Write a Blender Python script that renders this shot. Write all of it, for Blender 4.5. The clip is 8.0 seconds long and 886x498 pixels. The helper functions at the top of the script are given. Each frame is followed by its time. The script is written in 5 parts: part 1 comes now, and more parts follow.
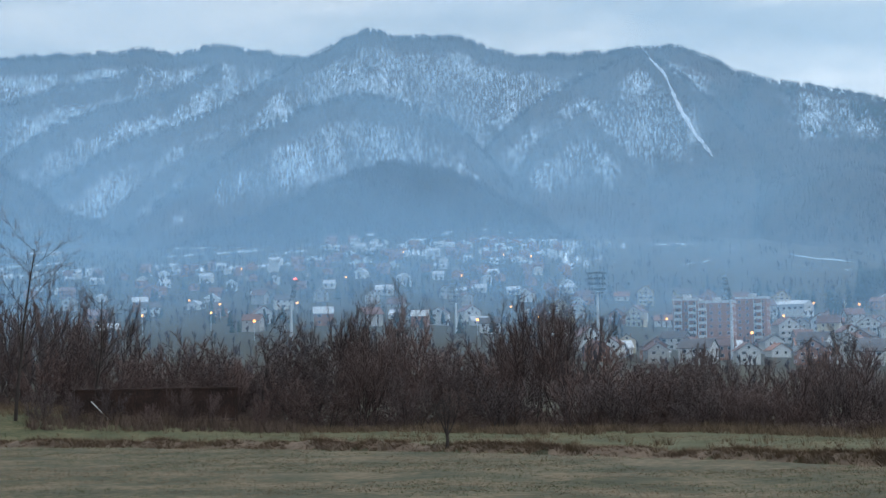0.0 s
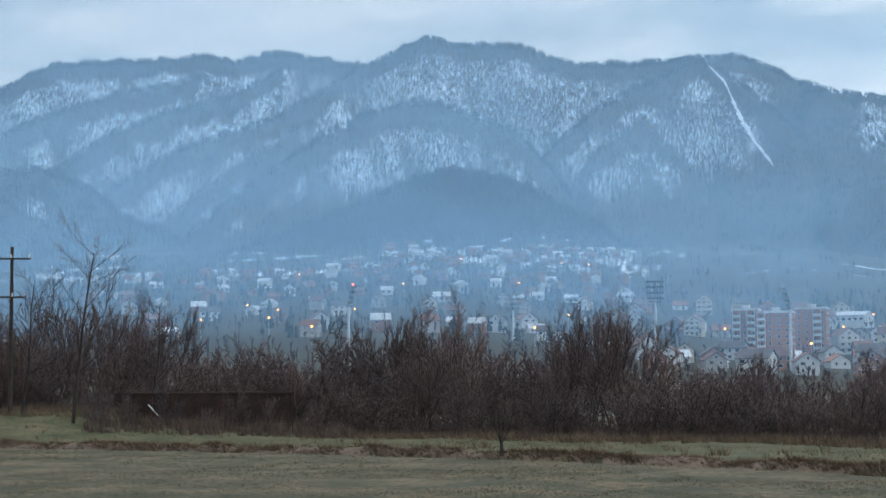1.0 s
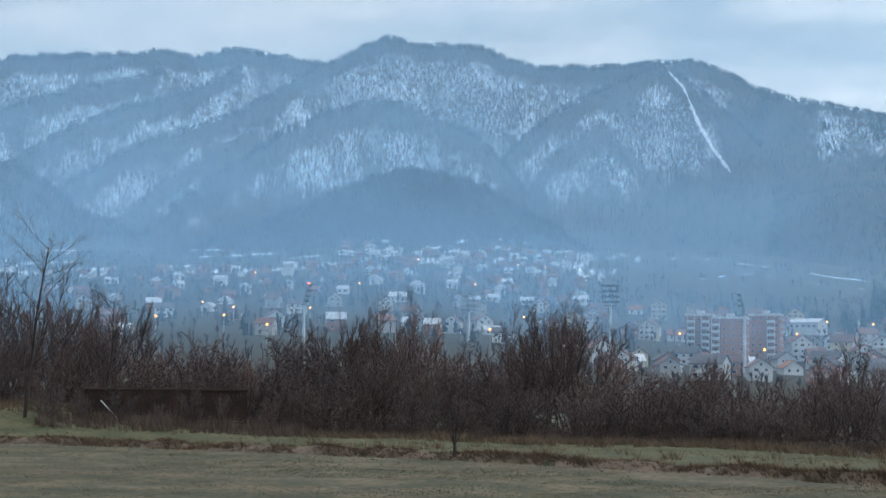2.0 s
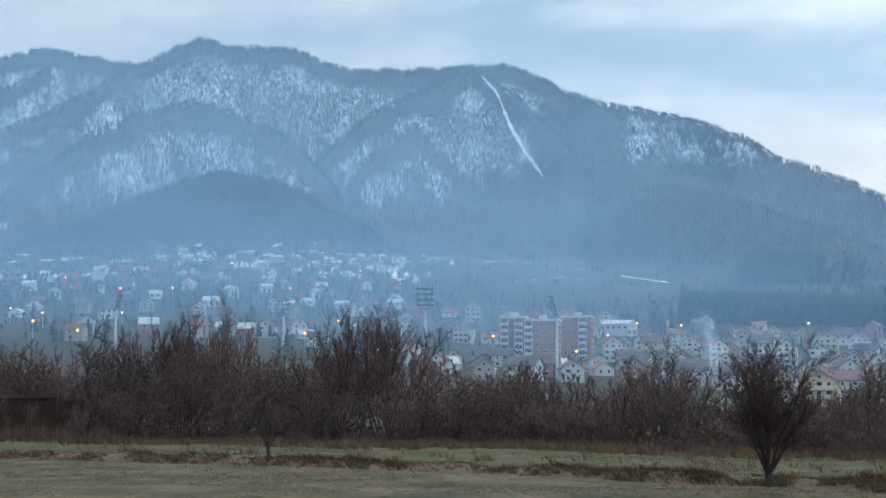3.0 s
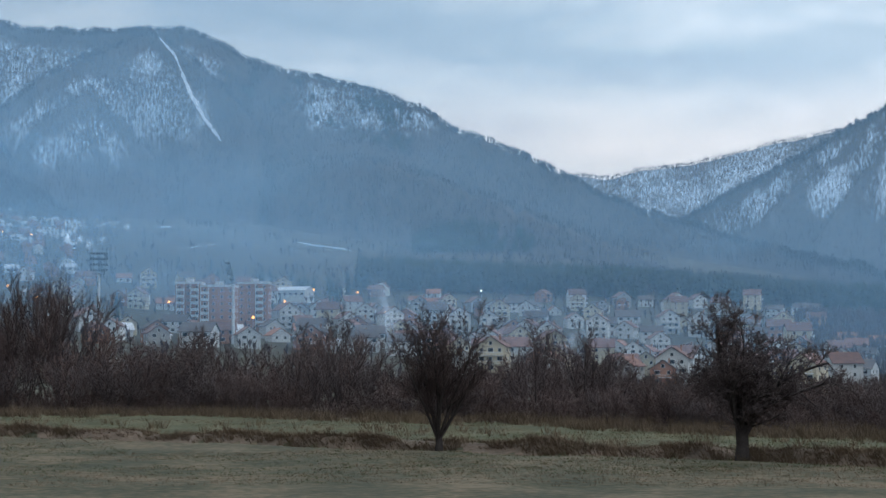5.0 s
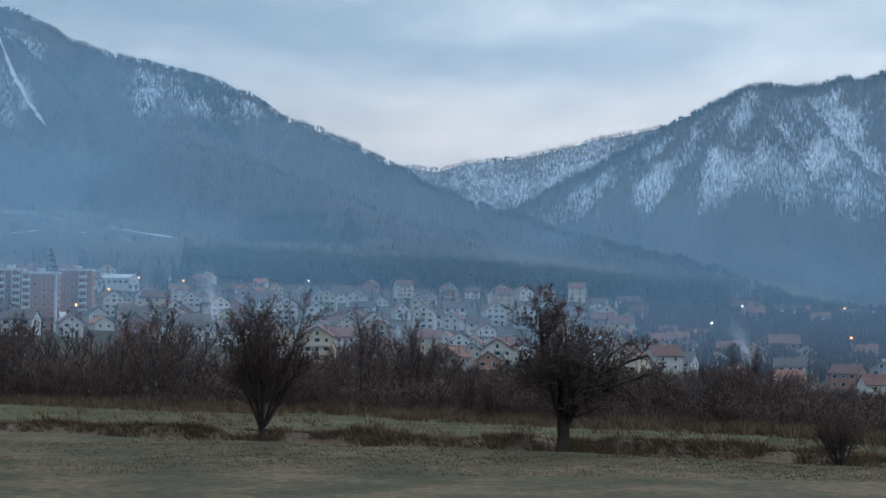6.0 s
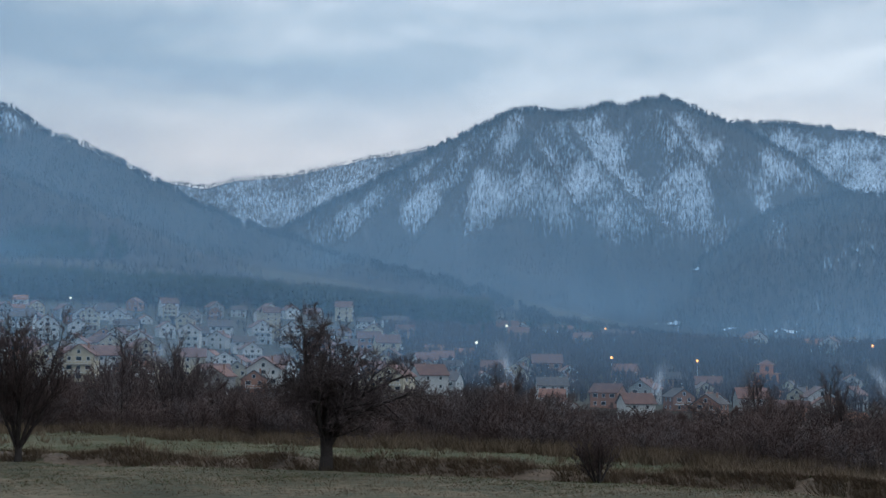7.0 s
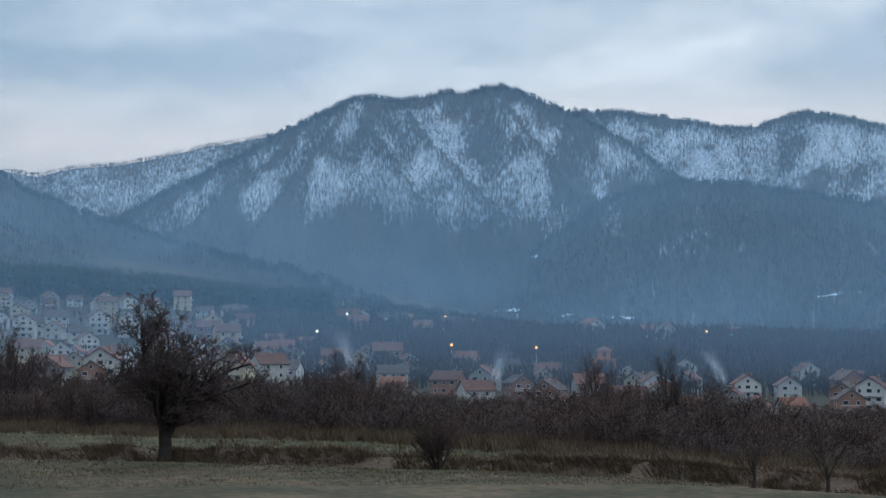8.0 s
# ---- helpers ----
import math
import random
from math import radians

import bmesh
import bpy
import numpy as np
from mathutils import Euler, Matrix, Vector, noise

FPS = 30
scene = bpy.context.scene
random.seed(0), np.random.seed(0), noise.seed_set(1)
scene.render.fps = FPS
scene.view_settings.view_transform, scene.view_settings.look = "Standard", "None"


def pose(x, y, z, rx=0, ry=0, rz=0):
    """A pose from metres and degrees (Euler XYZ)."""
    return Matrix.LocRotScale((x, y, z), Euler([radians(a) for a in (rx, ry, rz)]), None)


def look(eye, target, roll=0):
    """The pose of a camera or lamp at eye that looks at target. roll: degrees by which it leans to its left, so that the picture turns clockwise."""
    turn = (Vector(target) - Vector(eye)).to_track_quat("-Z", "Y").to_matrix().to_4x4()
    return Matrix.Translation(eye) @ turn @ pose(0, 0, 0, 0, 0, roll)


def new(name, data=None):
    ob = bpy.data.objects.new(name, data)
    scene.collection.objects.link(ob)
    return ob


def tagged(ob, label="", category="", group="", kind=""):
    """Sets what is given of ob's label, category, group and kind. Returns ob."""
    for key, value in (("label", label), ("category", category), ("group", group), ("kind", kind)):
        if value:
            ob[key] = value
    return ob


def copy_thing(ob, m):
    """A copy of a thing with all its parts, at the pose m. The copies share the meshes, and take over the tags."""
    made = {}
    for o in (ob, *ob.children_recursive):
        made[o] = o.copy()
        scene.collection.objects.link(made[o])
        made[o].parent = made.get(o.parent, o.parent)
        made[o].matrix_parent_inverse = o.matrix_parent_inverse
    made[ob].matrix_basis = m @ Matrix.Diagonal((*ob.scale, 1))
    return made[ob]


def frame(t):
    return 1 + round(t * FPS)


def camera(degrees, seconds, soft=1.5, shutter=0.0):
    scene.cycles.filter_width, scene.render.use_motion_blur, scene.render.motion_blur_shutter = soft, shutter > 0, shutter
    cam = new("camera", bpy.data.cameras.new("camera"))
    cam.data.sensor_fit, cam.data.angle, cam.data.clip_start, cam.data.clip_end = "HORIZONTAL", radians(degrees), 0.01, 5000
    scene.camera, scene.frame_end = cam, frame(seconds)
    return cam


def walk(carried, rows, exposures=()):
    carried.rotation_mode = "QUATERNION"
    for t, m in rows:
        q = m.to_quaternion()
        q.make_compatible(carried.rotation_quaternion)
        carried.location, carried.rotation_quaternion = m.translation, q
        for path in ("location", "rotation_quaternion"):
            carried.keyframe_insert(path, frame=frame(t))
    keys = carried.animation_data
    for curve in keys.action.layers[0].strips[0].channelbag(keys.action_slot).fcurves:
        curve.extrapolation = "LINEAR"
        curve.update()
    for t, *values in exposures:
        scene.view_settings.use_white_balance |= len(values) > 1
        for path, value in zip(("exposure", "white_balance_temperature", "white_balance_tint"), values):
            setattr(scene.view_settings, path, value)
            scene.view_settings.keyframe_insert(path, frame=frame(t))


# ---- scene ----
EYE = 3.6


def aim(x, yaw, pitch, lean):
    """Camera pose: metres to the side, degrees to the right, up, and lean."""
    return pose(x, 0, EYE, 90 + pitch, 0, -yaw) @ pose(0, 0, 0, 0, 0, -lean)


cam = camera(28.48, 8.0)
walk(cam, [
    (0.0, aim(0.000, -7.592, 4.000, 0.993)), (0.5, aim(0.049, -9.277, 4.181, 0.809)),
    (1.0, aim(0.088, -9.496, 4.254, 0.344)), (1.2, aim(0.090, -9.129, 4.110, -0.200)),
    (2.3, aim(0.108, -7.412, 4.412, -0.222)), (2.5, aim(0.111, -6.508, 4.489, 0.048)),
    (3.0, aim(0.168, -1.988, 4.421, 0.076)), (3.5, aim(0.186, 0.000, 4.235, -0.085)),
    (4.0, aim(0.214, 3.645, 3.994, -0.357)), (4.5, aim(0.230, 5.530, 3.559, 0.320)),
    (5.0, aim(0.236, 8.581, 3.303, 0.100)), (5.2, aim(0.239, 10.368, 2.966, -0.059)),
    (6.3, aim(0.336, 15.930, 3.095, -0.301)), (6.5, aim(0.354, 17.603, 3.146, -0.218)),
    (7.0, aim(0.388, 21.851, 3.683, -0.509)), (7.5, aim(0.403, 25.624, 3.530, -0.149)),
    (8.0, aim(0.402, 27.102, 3.316, -0.014))],
    exposures=[(0.0, 0.20, 6560, 10), (3.5, 0.20, 6540, 10), (4.3, 0.02, 6500, 10), (5.0, -0.10, 6430, 10), (6.5, -0.35, 6260, 10), (8.0, -0.40, 6260, 10)])

# ---- sky and sun: an overcast winter dusk ----
world = bpy.data.worlds.new("overcast_dusk")
scene.world = world
world.use_nodes = True
wn, wl = world.node_tree.nodes, world.node_tree.links
wn.clear()


def wnode(kind, **values):
    n = wn.new(kind)
    for k, v in values.items():
        n.inputs[k].default_value = v
    return n


sky = wn.new("ShaderNodeTexSky")
sky.sky_type, sky.sun_disc = "NISHITA", False
sky.sun_elevation, sky.sun_rotation = radians(4), radians(35)
coord = wn.new("ShaderNodeTexCoord")
stretch = wnode("ShaderNodeMapping", Scale=(1.6, 1.6, 6.5), Location=(0.35, 0.1, 0.2))
wl.new(coord.outputs["Generated"], stretch.inputs["Vector"])
cloud = wnode("ShaderNodeTexNoise", Scale=2.9, Detail=7.0, Roughness=0.56, Distortion=0.3)
wl.new(stretch.outputs["Vector"], cloud.inputs["Vector"])
ramp = wn.new("ShaderNodeValToRGB")
ramp.color_ramp.elements[0].position, ramp.color_ramp.elements[0].color = 0.40, (0.40, 0.51, 0.615, 1)
ramp.color_ramp.elements[1].position, ramp.color_ramp.elements[1].color = 0.62, (0.74, 0.815, 0.875, 1)
wl.new(cloud.outputs["Fac"], ramp.inputs["Fac"])
split = wn.new("ShaderNodeSeparateXYZ")
wl.new(coord.outputs["Generated"], split.inputs["Vector"])
# a thin warm gap low over the valley
low = wnode("ShaderNodeMapRange", **{"From Min": 0.165, "From Max": 0.112, "To Min": 0.0, "To Max": 1.0})
low.interpolation_type = "SMOOTHSTEP"
wl.new(split.outputs["Z"], low.inputs["Value"])
side = wnode("ShaderNodeMapRange", **{"From Min": 0.02, "From Max": 0.16, "To Min": 0.0, "To Max": 0.85})
wl.new(split.outputs["X"], side.inputs["Value"])
gap = wn.new("ShaderNodeMath")
gap.operation = "MULTIPLY"
wl.new(low.outputs["Result"], gap.inputs[0])
wl.new(side.outputs["Result"], gap.inputs[1])
warm = wn.new("ShaderNodeMixRGB")
warm.inputs["Color2"].default_value = (0.77, 0.735, 0.72, 1)
wl.new(gap.outputs["Value"], warm.inputs["Fac"])
wl.new(ramp.outputs["Color"], warm.inputs["Color1"])
# an overcast sky is brighter towards the zenith
lift = wnode("ShaderNodeMapRange", **{"From Min": 0.22, "From Max": 0.9, "To Min": 1.0, "To Max": 2.5})
wl.new(split.outputs["Z"], lift.inputs["Value"])
over = wn.new("ShaderNodeVectorMath")
over.operation = "SCALE"
wl.new(warm.outputs["Color"], over.inputs[0])
wl.new(lift.outputs["Result"], over.inputs["Scale"])
# and brighter in the west, where the sun has gone down
glow_ = wnode("ShaderNodeMapRange", **{"From Min": -0.12, "From Max": 0.34, "To Min": 0.93, "To Max": 1.60})
wl.new(split.outputs["X"], glow_.inputs["Value"])
over2 = wn.new("ShaderNodeVectorMath")
over2.operation = "SCALE"
wl.new(over.outputs["Vector"], over2.inputs[0])
wl.new(glow_.outputs["Result"], over2.inputs["Scale"])
b_sky = wnode("ShaderNodeBackground", Strength=0.10)
wl.new(sky.outputs["Color"], b_sky.inputs["Color"])
b_cloud = wnode("ShaderNodeBackground", Strength=1.0)
wl.new(over2.outputs["Vector"], b_cloud.inputs["Color"])
cover = wnode("ShaderNodeMixShader", Fac=0.94)
wl.new(b_sky.outputs["Background"], cover.inputs[1])
wl.new(b_cloud.outputs["Background"], cover.inputs[2])
wout = wn.new("ShaderNodeOutputWorld")
wl.new(cover.outputs["Shader"], wout.inputs["Surface"])

sun = new("sun", bpy.data.lights.new("sun", "SUN"))
sun.data.energy, sun.data.angle, sun.data.color = 0.5, radians(25), (1.0, 0.94, 0.88)
sun.matrix_world = look((0, 0, 0), (-0.45, -0.75, -0.6))


# ---- materials ----
def material(name, colors, scale=1.0, rough=0.85, bump=0.0, fine=8.0, metal=0.0, stretched=(1, 1, 1), spots=(0.35, 0.65), jitter=0.0):
    """A surface whose colour wanders between two or three tones at two sizes, in metres."""
    m = bpy.data.materials.new(name)
    m.use_nodes = True
    n, l = m.node_tree.nodes, m.node_tree.links
    b = n["Principled BSDF"]
    b.inputs["Roughness"].default_value, b.inputs["Metallic"].default_value = rough, metal
    b.inputs["Specular IOR Level"].default_value = 0.25
    geo = n.new("ShaderNodeNewGeometry")
    mp = n.new("ShaderNodeMapping")
    mp.inputs["Scale"].default_value = stretched
    l.new(geo.outputs["Position"], mp.inputs["Vector"])
    big, small = n.new("ShaderNodeTexNoise"), n.new("ShaderNodeTexNoise")
    big.inputs["Scale"].default_value, big.inputs["Detail"].default_value = 1 / scale, 6
    small.inputs["Scale"].default_value, small.inputs["Detail"].default_value = fine / scale, 4
    l.new(mp.outputs["Vector"], big.inputs["Vector"])
    l.new(mp.outputs["Vector"], small.inputs["Vector"])
    mix = n.new("ShaderNodeMath")
    mix.operation = "MULTIPLY_ADD"
    mix.inputs[1].default_value = 0.5
    l.new(small.outputs["Fac"], mix.inputs[0])
    low_ = n.new("ShaderNodeMath")
    low_.operation = "MULTIPLY"
    low_.inputs[1].default_value = 0.5
    l.new(big.outputs["Fac"], low_.inputs[0])
    l.new(low_.outputs["Value"], mix.inputs[2])
    r = n.new("ShaderNodeValToRGB")
    e = r.color_ramp.elements
    e[0].position, e[0].color = spots[0], (*colors[0], 1)
    e[1].position, e[1].color = spots[1], (*colors[-1], 1)
    if len(colors) == 3:
        k = e.new((spots[0] + spots[1]) / 2)
        k.color = (*colors[1], 1)
    l.new(mix.outputs["Value"], r.inputs["Fac"])
    tone = r.outputs["Color"]
    if jitter:
        info = n.new("ShaderNodeObjectInfo")
        j = n.new("ShaderNodeMapRange")
        j.inputs["To Min"].default_value, j.inputs["To Max"].default_value = 1 - jitter, 1 + jitter
        l.new(info.outputs["Random"], j.inputs["Value"])
        hsv = n.new("ShaderNodeHueSaturation")
        l.new(j.outputs["Result"], hsv.inputs["Value"])
        l.new(tone, hsv.inputs["Color"])
        tone = hsv.outputs["Color"]
    l.new(tone, b.inputs["Base Color"])
    if bump:
        bp = n.new("ShaderNodeBump")
        bp.inputs["Strength"].default_value, bp.inputs["Distance"].default_value = 0.6, bump
        l.new(small.outputs["Fac"], bp.inputs["Height"])
        l.new(bp.outputs["Normal"], b.inputs["Normal"])
    return m


def slope_snow(name, litter, bare, snow, cut=0.5, size=70.0):
    """Forest floor with old snow in patches: as much of it as the sheet's own snow_cover says."""
    m = bpy.data.materials.new(name)
    m.use_nodes = True
    n, l = m.node_tree.nodes, m.node_tree.links
    b = n["Principled BSDF"]
    b.inputs["Roughness"].default_value = 0.9
    b.inputs["Specular IOR Level"].default_value = 0.1
    geo = n.new("ShaderNodeNewGeometry")
    # grain goes by azimuth round the camera's stand: fine sideways, long down the height
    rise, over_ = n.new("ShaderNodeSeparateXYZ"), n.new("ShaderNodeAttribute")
    over_.attribute_name = "view_azimuth"
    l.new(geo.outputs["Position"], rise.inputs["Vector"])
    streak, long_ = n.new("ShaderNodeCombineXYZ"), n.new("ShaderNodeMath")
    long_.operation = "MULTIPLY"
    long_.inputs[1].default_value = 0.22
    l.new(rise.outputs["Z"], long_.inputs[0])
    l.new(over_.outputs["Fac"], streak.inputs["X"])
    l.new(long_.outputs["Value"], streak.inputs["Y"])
    tex = []
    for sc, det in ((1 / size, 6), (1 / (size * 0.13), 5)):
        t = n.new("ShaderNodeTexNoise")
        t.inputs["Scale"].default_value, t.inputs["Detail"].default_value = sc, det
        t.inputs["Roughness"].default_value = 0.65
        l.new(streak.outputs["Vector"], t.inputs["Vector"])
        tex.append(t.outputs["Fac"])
    cover_ = n.new("ShaderNodeAttribute")
    cover_.attribute_name = "snow_cover"
    a1, a2 = n.new("ShaderNodeMath"), n.new("ShaderNodeMath")
    a1.operation = a2.operation = "MULTIPLY_ADD"
    a1.inputs[1].default_value, a2.inputs[1].default_value = 0.7, 1.6
    l.new(tex[0], a1.inputs[0])
    l.new(cover_.outputs["Fac"], a1.inputs[2])
    l.new(tex[1], a2.inputs[0])
    l.new(a1.outputs["Value"], a2.inputs[2])
    mr = n.new("ShaderNodeMapRange")
    mr.inputs["From Min"].default_value, mr.inputs["From Max"].default_value = 1.15 + cut - 0.12, 1.15 + cut + 0.36
    l.new(a2.outputs["Value"], mr.inputs["Value"])
    under = n.new("ShaderNodeMixRGB")
    under.inputs["Color1"].default_value, under.inputs["Color2"].default_value = (*litter, 1), (*bare, 1)
    l.new(tex[1], under.inputs["Fac"])
    top = n.new("ShaderNodeMixRGB")
    top.inputs["Color2"].default_value = (*snow, 1)
    l.new(under.outputs["Color"], top.inputs["Color1"])
    l.new(mr.outputs["Result"], top.inputs["Fac"])
    l.new(top.outputs["Color"], b.inputs["Base Color"])
    return m


def haze_smoke_material(name, colour, wisp=130.0):
    """Thin see-through sheet for painted haze and for smoke: lets most light by, as dense as the sheet's own thickness,
    drifting in wisps.
    """
    m = bpy.data.materials.new(name)
    m.use_nodes = True
    n, l = m.node_tree.nodes, m.node_tree.links
    n.clear()
    geo = n.new("ShaderNodeNewGeometry")
    mp = n.new("ShaderNodeMapping")
    mp.inputs["Scale"].default_value = (1, 1, 2.5)
    l.new(geo.outputs["Position"], mp.inputs["Vector"])
    w = n.new("ShaderNodeTexNoise")
    w.inputs["Scale"].default_value, w.inputs["Detail"].default_value = 1 / wisp, 4
    l.new(mp.outputs["Vector"], w.inputs["Vector"])
    wr = n.new("ShaderNodeMapRange")
    wr.inputs["From Min"].default_value, wr.inputs["From Max"].default_value = 0.25, 0.75
    wr.inputs["To Min"].default_value, wr.inputs["To Max"].default_value = 0.6, 1.4
    l.new(w.outputs["Fac"], wr.inputs["Value"])
    thick = n.new("ShaderNodeAttribute")
    thick.attribute_name = "thickness"
    q = n.new("ShaderNodeMath")
    q.operation = "MULTIPLY"
    l.new(wr.outputs["Result"], q.inputs[0])
    l.new(thick.outputs["Fac"], q.inputs[1])
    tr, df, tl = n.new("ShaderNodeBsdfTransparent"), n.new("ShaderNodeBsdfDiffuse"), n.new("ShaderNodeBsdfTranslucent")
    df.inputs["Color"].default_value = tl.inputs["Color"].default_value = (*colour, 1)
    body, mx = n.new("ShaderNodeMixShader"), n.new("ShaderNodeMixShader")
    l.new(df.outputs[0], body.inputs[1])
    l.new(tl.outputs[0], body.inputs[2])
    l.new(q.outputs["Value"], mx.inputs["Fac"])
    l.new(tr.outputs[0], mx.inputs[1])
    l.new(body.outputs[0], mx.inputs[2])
    out = n.new("ShaderNodeOutputMaterial")
    l.new(mx.outputs[0], out.inputs["Surface"])
    return m


def glowing(name, colour, strength):
    m = bpy.data.materials.new(name)
    m.use_nodes = True
    b = m.node_tree.nodes["Principled BSDF"]
    b.inputs["Base Color"].default_value = b.inputs["Emission Color"].default_value = (*colour, 1)
    b.inputs["Emission Strength"].default_value = strength
    return m


M_FIELD = material("winter_meadow", [(0.020, 0.021, 0.008), (0.045, 0.039, 0.018), (0.100, 0.072, 0.041)], 3.2, 0.95, 0.08, 9.0, spots=(0.40, 0.60))
M_STRAW = material("dead_grass", [(0.060, 0.042, 0.028), (0.155, 0.108, 0.068)], 1.2, 0.95, jitter=0.0)
M_GREEN = material("dull_green_grass", [(0.030, 0.036, 0.012), (0.072, 0.078, 0.030)], 1.2, 0.95)
M_GREENER = material("greener_meadow", [(0.024, 0.027, 0.009), (0.048, 0.047, 0.018), (0.088, 0.070, 0.036)], 2.6, 0.95, 0.08, 9.0, spots=(0.40, 0.62))
M_BANK = material("brown_bank", [(0.050, 0.036, 0.026), (0.125, 0.086, 0.060)], 1.0, 0.95, 0.08, 6.0)
M_SEDGE = material("brown_sedge", [(0.085, 0.056, 0.042), (0.19, 0.130, 0.090)], 0.9, 0.95)
M_LITTER = material("leaf_litter", [(0.028, 0.019, 0.015), (0.075, 0.050, 0.037)], 2.0, 0.95, 0.04)
M_BRAMBLE = material("dead_weeds", [(0.050, 0.034, 0.028), (0.115, 0.078, 0.060)], 1.5, 0.95)
M_BARK = material("dark_bark", [(0.020, 0.016, 0.015), (0.052, 0.041, 0.037)], 0.4, 0.9, 0.01)
M_TWIG = material("brown_twigs", [(0.042, 0.027, 0.025), (0.088, 0.056, 0.050)], 0.8, 0.85, jitter=0.3)
M_TWIG_GREY = material("grey_twigs", [(0.036, 0.026, 0.026), (0.074, 0.053, 0.051)], 0.8, 0.85, jitter=0.3)
M_WOOD_FAR = material("far_trunks", [(0.022, 0.021, 0.025), (0.054, 0.050, 0.054)], 25.0, 0.95)
M_PINE = material("pine_needles", [(0.008, 0.015, 0.013), (0.022, 0.034, 0.027)], 6.0, 0.9)
M_SNOW = material("old_snow", [(0.34, 0.37, 0.41), (0.60, 0.63, 0.68)], 6.0, 0.7)
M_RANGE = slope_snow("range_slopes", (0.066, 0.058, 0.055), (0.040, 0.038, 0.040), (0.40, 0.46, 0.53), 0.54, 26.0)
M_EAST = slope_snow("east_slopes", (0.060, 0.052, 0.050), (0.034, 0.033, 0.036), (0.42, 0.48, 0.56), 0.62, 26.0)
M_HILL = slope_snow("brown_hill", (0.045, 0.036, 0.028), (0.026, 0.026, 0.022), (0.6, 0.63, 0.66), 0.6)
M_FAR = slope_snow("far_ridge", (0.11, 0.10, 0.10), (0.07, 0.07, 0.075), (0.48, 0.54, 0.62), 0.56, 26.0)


# ---- shared building tools ----
def link_mesh(name, verts, faces, mats, parent=None, slots=None):
    """One mesh object from arrays of corners and of triangles or quads."""
    verts, faces = np.asarray(verts, dtype=np.float32), np.asarray(faces, dtype=np.int32)
    me = bpy.data.meshes.new(name)
    k = faces.shape[1]
    me.vertices.add(len(verts))
    me.vertices.foreach_set("co", verts.ravel())
    me.loops.add(faces.size)
    me.loops.foreach_set("vertex_index", faces.ravel())
    me.polygons.add(len(faces))
    me.polygons.foreach_set("loop_start", np.arange(0, faces.size, k, dtype=np.int32))
    for mm in mats if isinstance(mats, (list, tuple)) else [mats]:
        me.materials.append(mm)
    if slots is not None:
        me.polygons.foreach_set("material_index", np.asarray(slots, dtype=np.int32))
    me.update(calc_edges=True)
    ob = new(name, me)
    ob.parent = parent
    return ob


def smooth(ob):
    ob.data.polygons.foreach_set("use_smooth", [True] * len(ob.data.polygons))
    return ob


def part(name, bm, mat_, parent, label=""):
    me = bpy.data.meshes.new(name)
    bm.to_mesh(me)
    bm.free()
    for mm in mat_ if isinstance(mat_, (list, tuple)) else [mat_]:
        me.materials.append(mm)
    ob = new(name, me)
    ob.parent = parent
    return tagged(ob, label)


def box(bm, x0, x1, y0, y1, z0, z1, slot=0, bevel=0.0):
    vs = [bm.verts.new((x, y, z)) for z in (z0, z1) for x, y in ((x0, y0), (x1, y0), (x1, y1), (x0, y1))]
    fs = [bm.faces.new([vs[i] for i in q]) for q in ((3, 2, 1, 0), (4, 5, 6, 7), (0, 1, 5, 4), (1, 2, 6, 5), (2, 3, 7, 6), (3, 0, 4, 7))]
    for f in fs:
        f.material_index = slot
    if bevel:
        bmesh.ops.bevel(bm, geom=list({e for f in fs for e in f.edges}), offset=bevel, segments=1, affect="EDGES")
    return fs


def rod(bm, p0, p1, r0, r1, sides=6, slot=0):
    p0, p1 = Vector(p0), Vector(p1)
    q = (p1 - p0).to_track_quat("Z", "Y")
    rings = [[bm.verts.new(p + q @ Vector((r * math.cos(2 * math.pi * i / sides), r * math.sin(2 * math.pi * i / sides), 0))) for i in range(sides)]
             for p, r in ((p0, r0), (p1, r1))]
    for i in range(sides):
        f = bm.faces.new((rings[0][i], rings[0][(i + 1) % sides], rings[1][(i + 1) % sides], rings[1][i]))
        f.material_index = slot
    bm.faces.new(rings[1]).material_index = slot
    bm.faces.new(rings[0][::-1]).material_index = slot


def lattice(x, y, seed=0):
    """Smooth value noise from 0 to 1, on arrays."""
    x, y = np.asarray(x, float), np.asarray(y, float)
    xi, yi = np.floor(x).astype(np.int64), np.floor(y).astype(np.int64)
    u, v = x - xi, y - yi
    u, v = u * u * (3 - 2 * u), v * v * (3 - 2 * v)

    def h(i, j):
        k = (i * 374761393 + j * 668265263 + seed * 974634777) & 0x7FFFFFFF
        k = ((k ^ (k >> 13)) * 1274126177) & 0x7FFFFFFF
        return ((k ^ (k >> 16)) & 0xFFFF) / 65535.0

    return (h(xi, yi) * (1 - u) + h(xi + 1, yi) * u) * (1 - v) + (h(xi, yi + 1) * (1 - u) + h(xi + 1, yi + 1) * u) * v


def fbm(x, y, seed=0, octaves=4):
    s, a, t = 0.0, 1.0, 0.0
    for i in range(octaves):
        s = s + a * lattice(x * 2 ** i, y * 2 ** i, seed + i)
        t += a
        a *= 0.5
    return s / t


def polar(az, d):
    a = np.radians(az)
    return d * np.sin(a), d * np.cos(a)


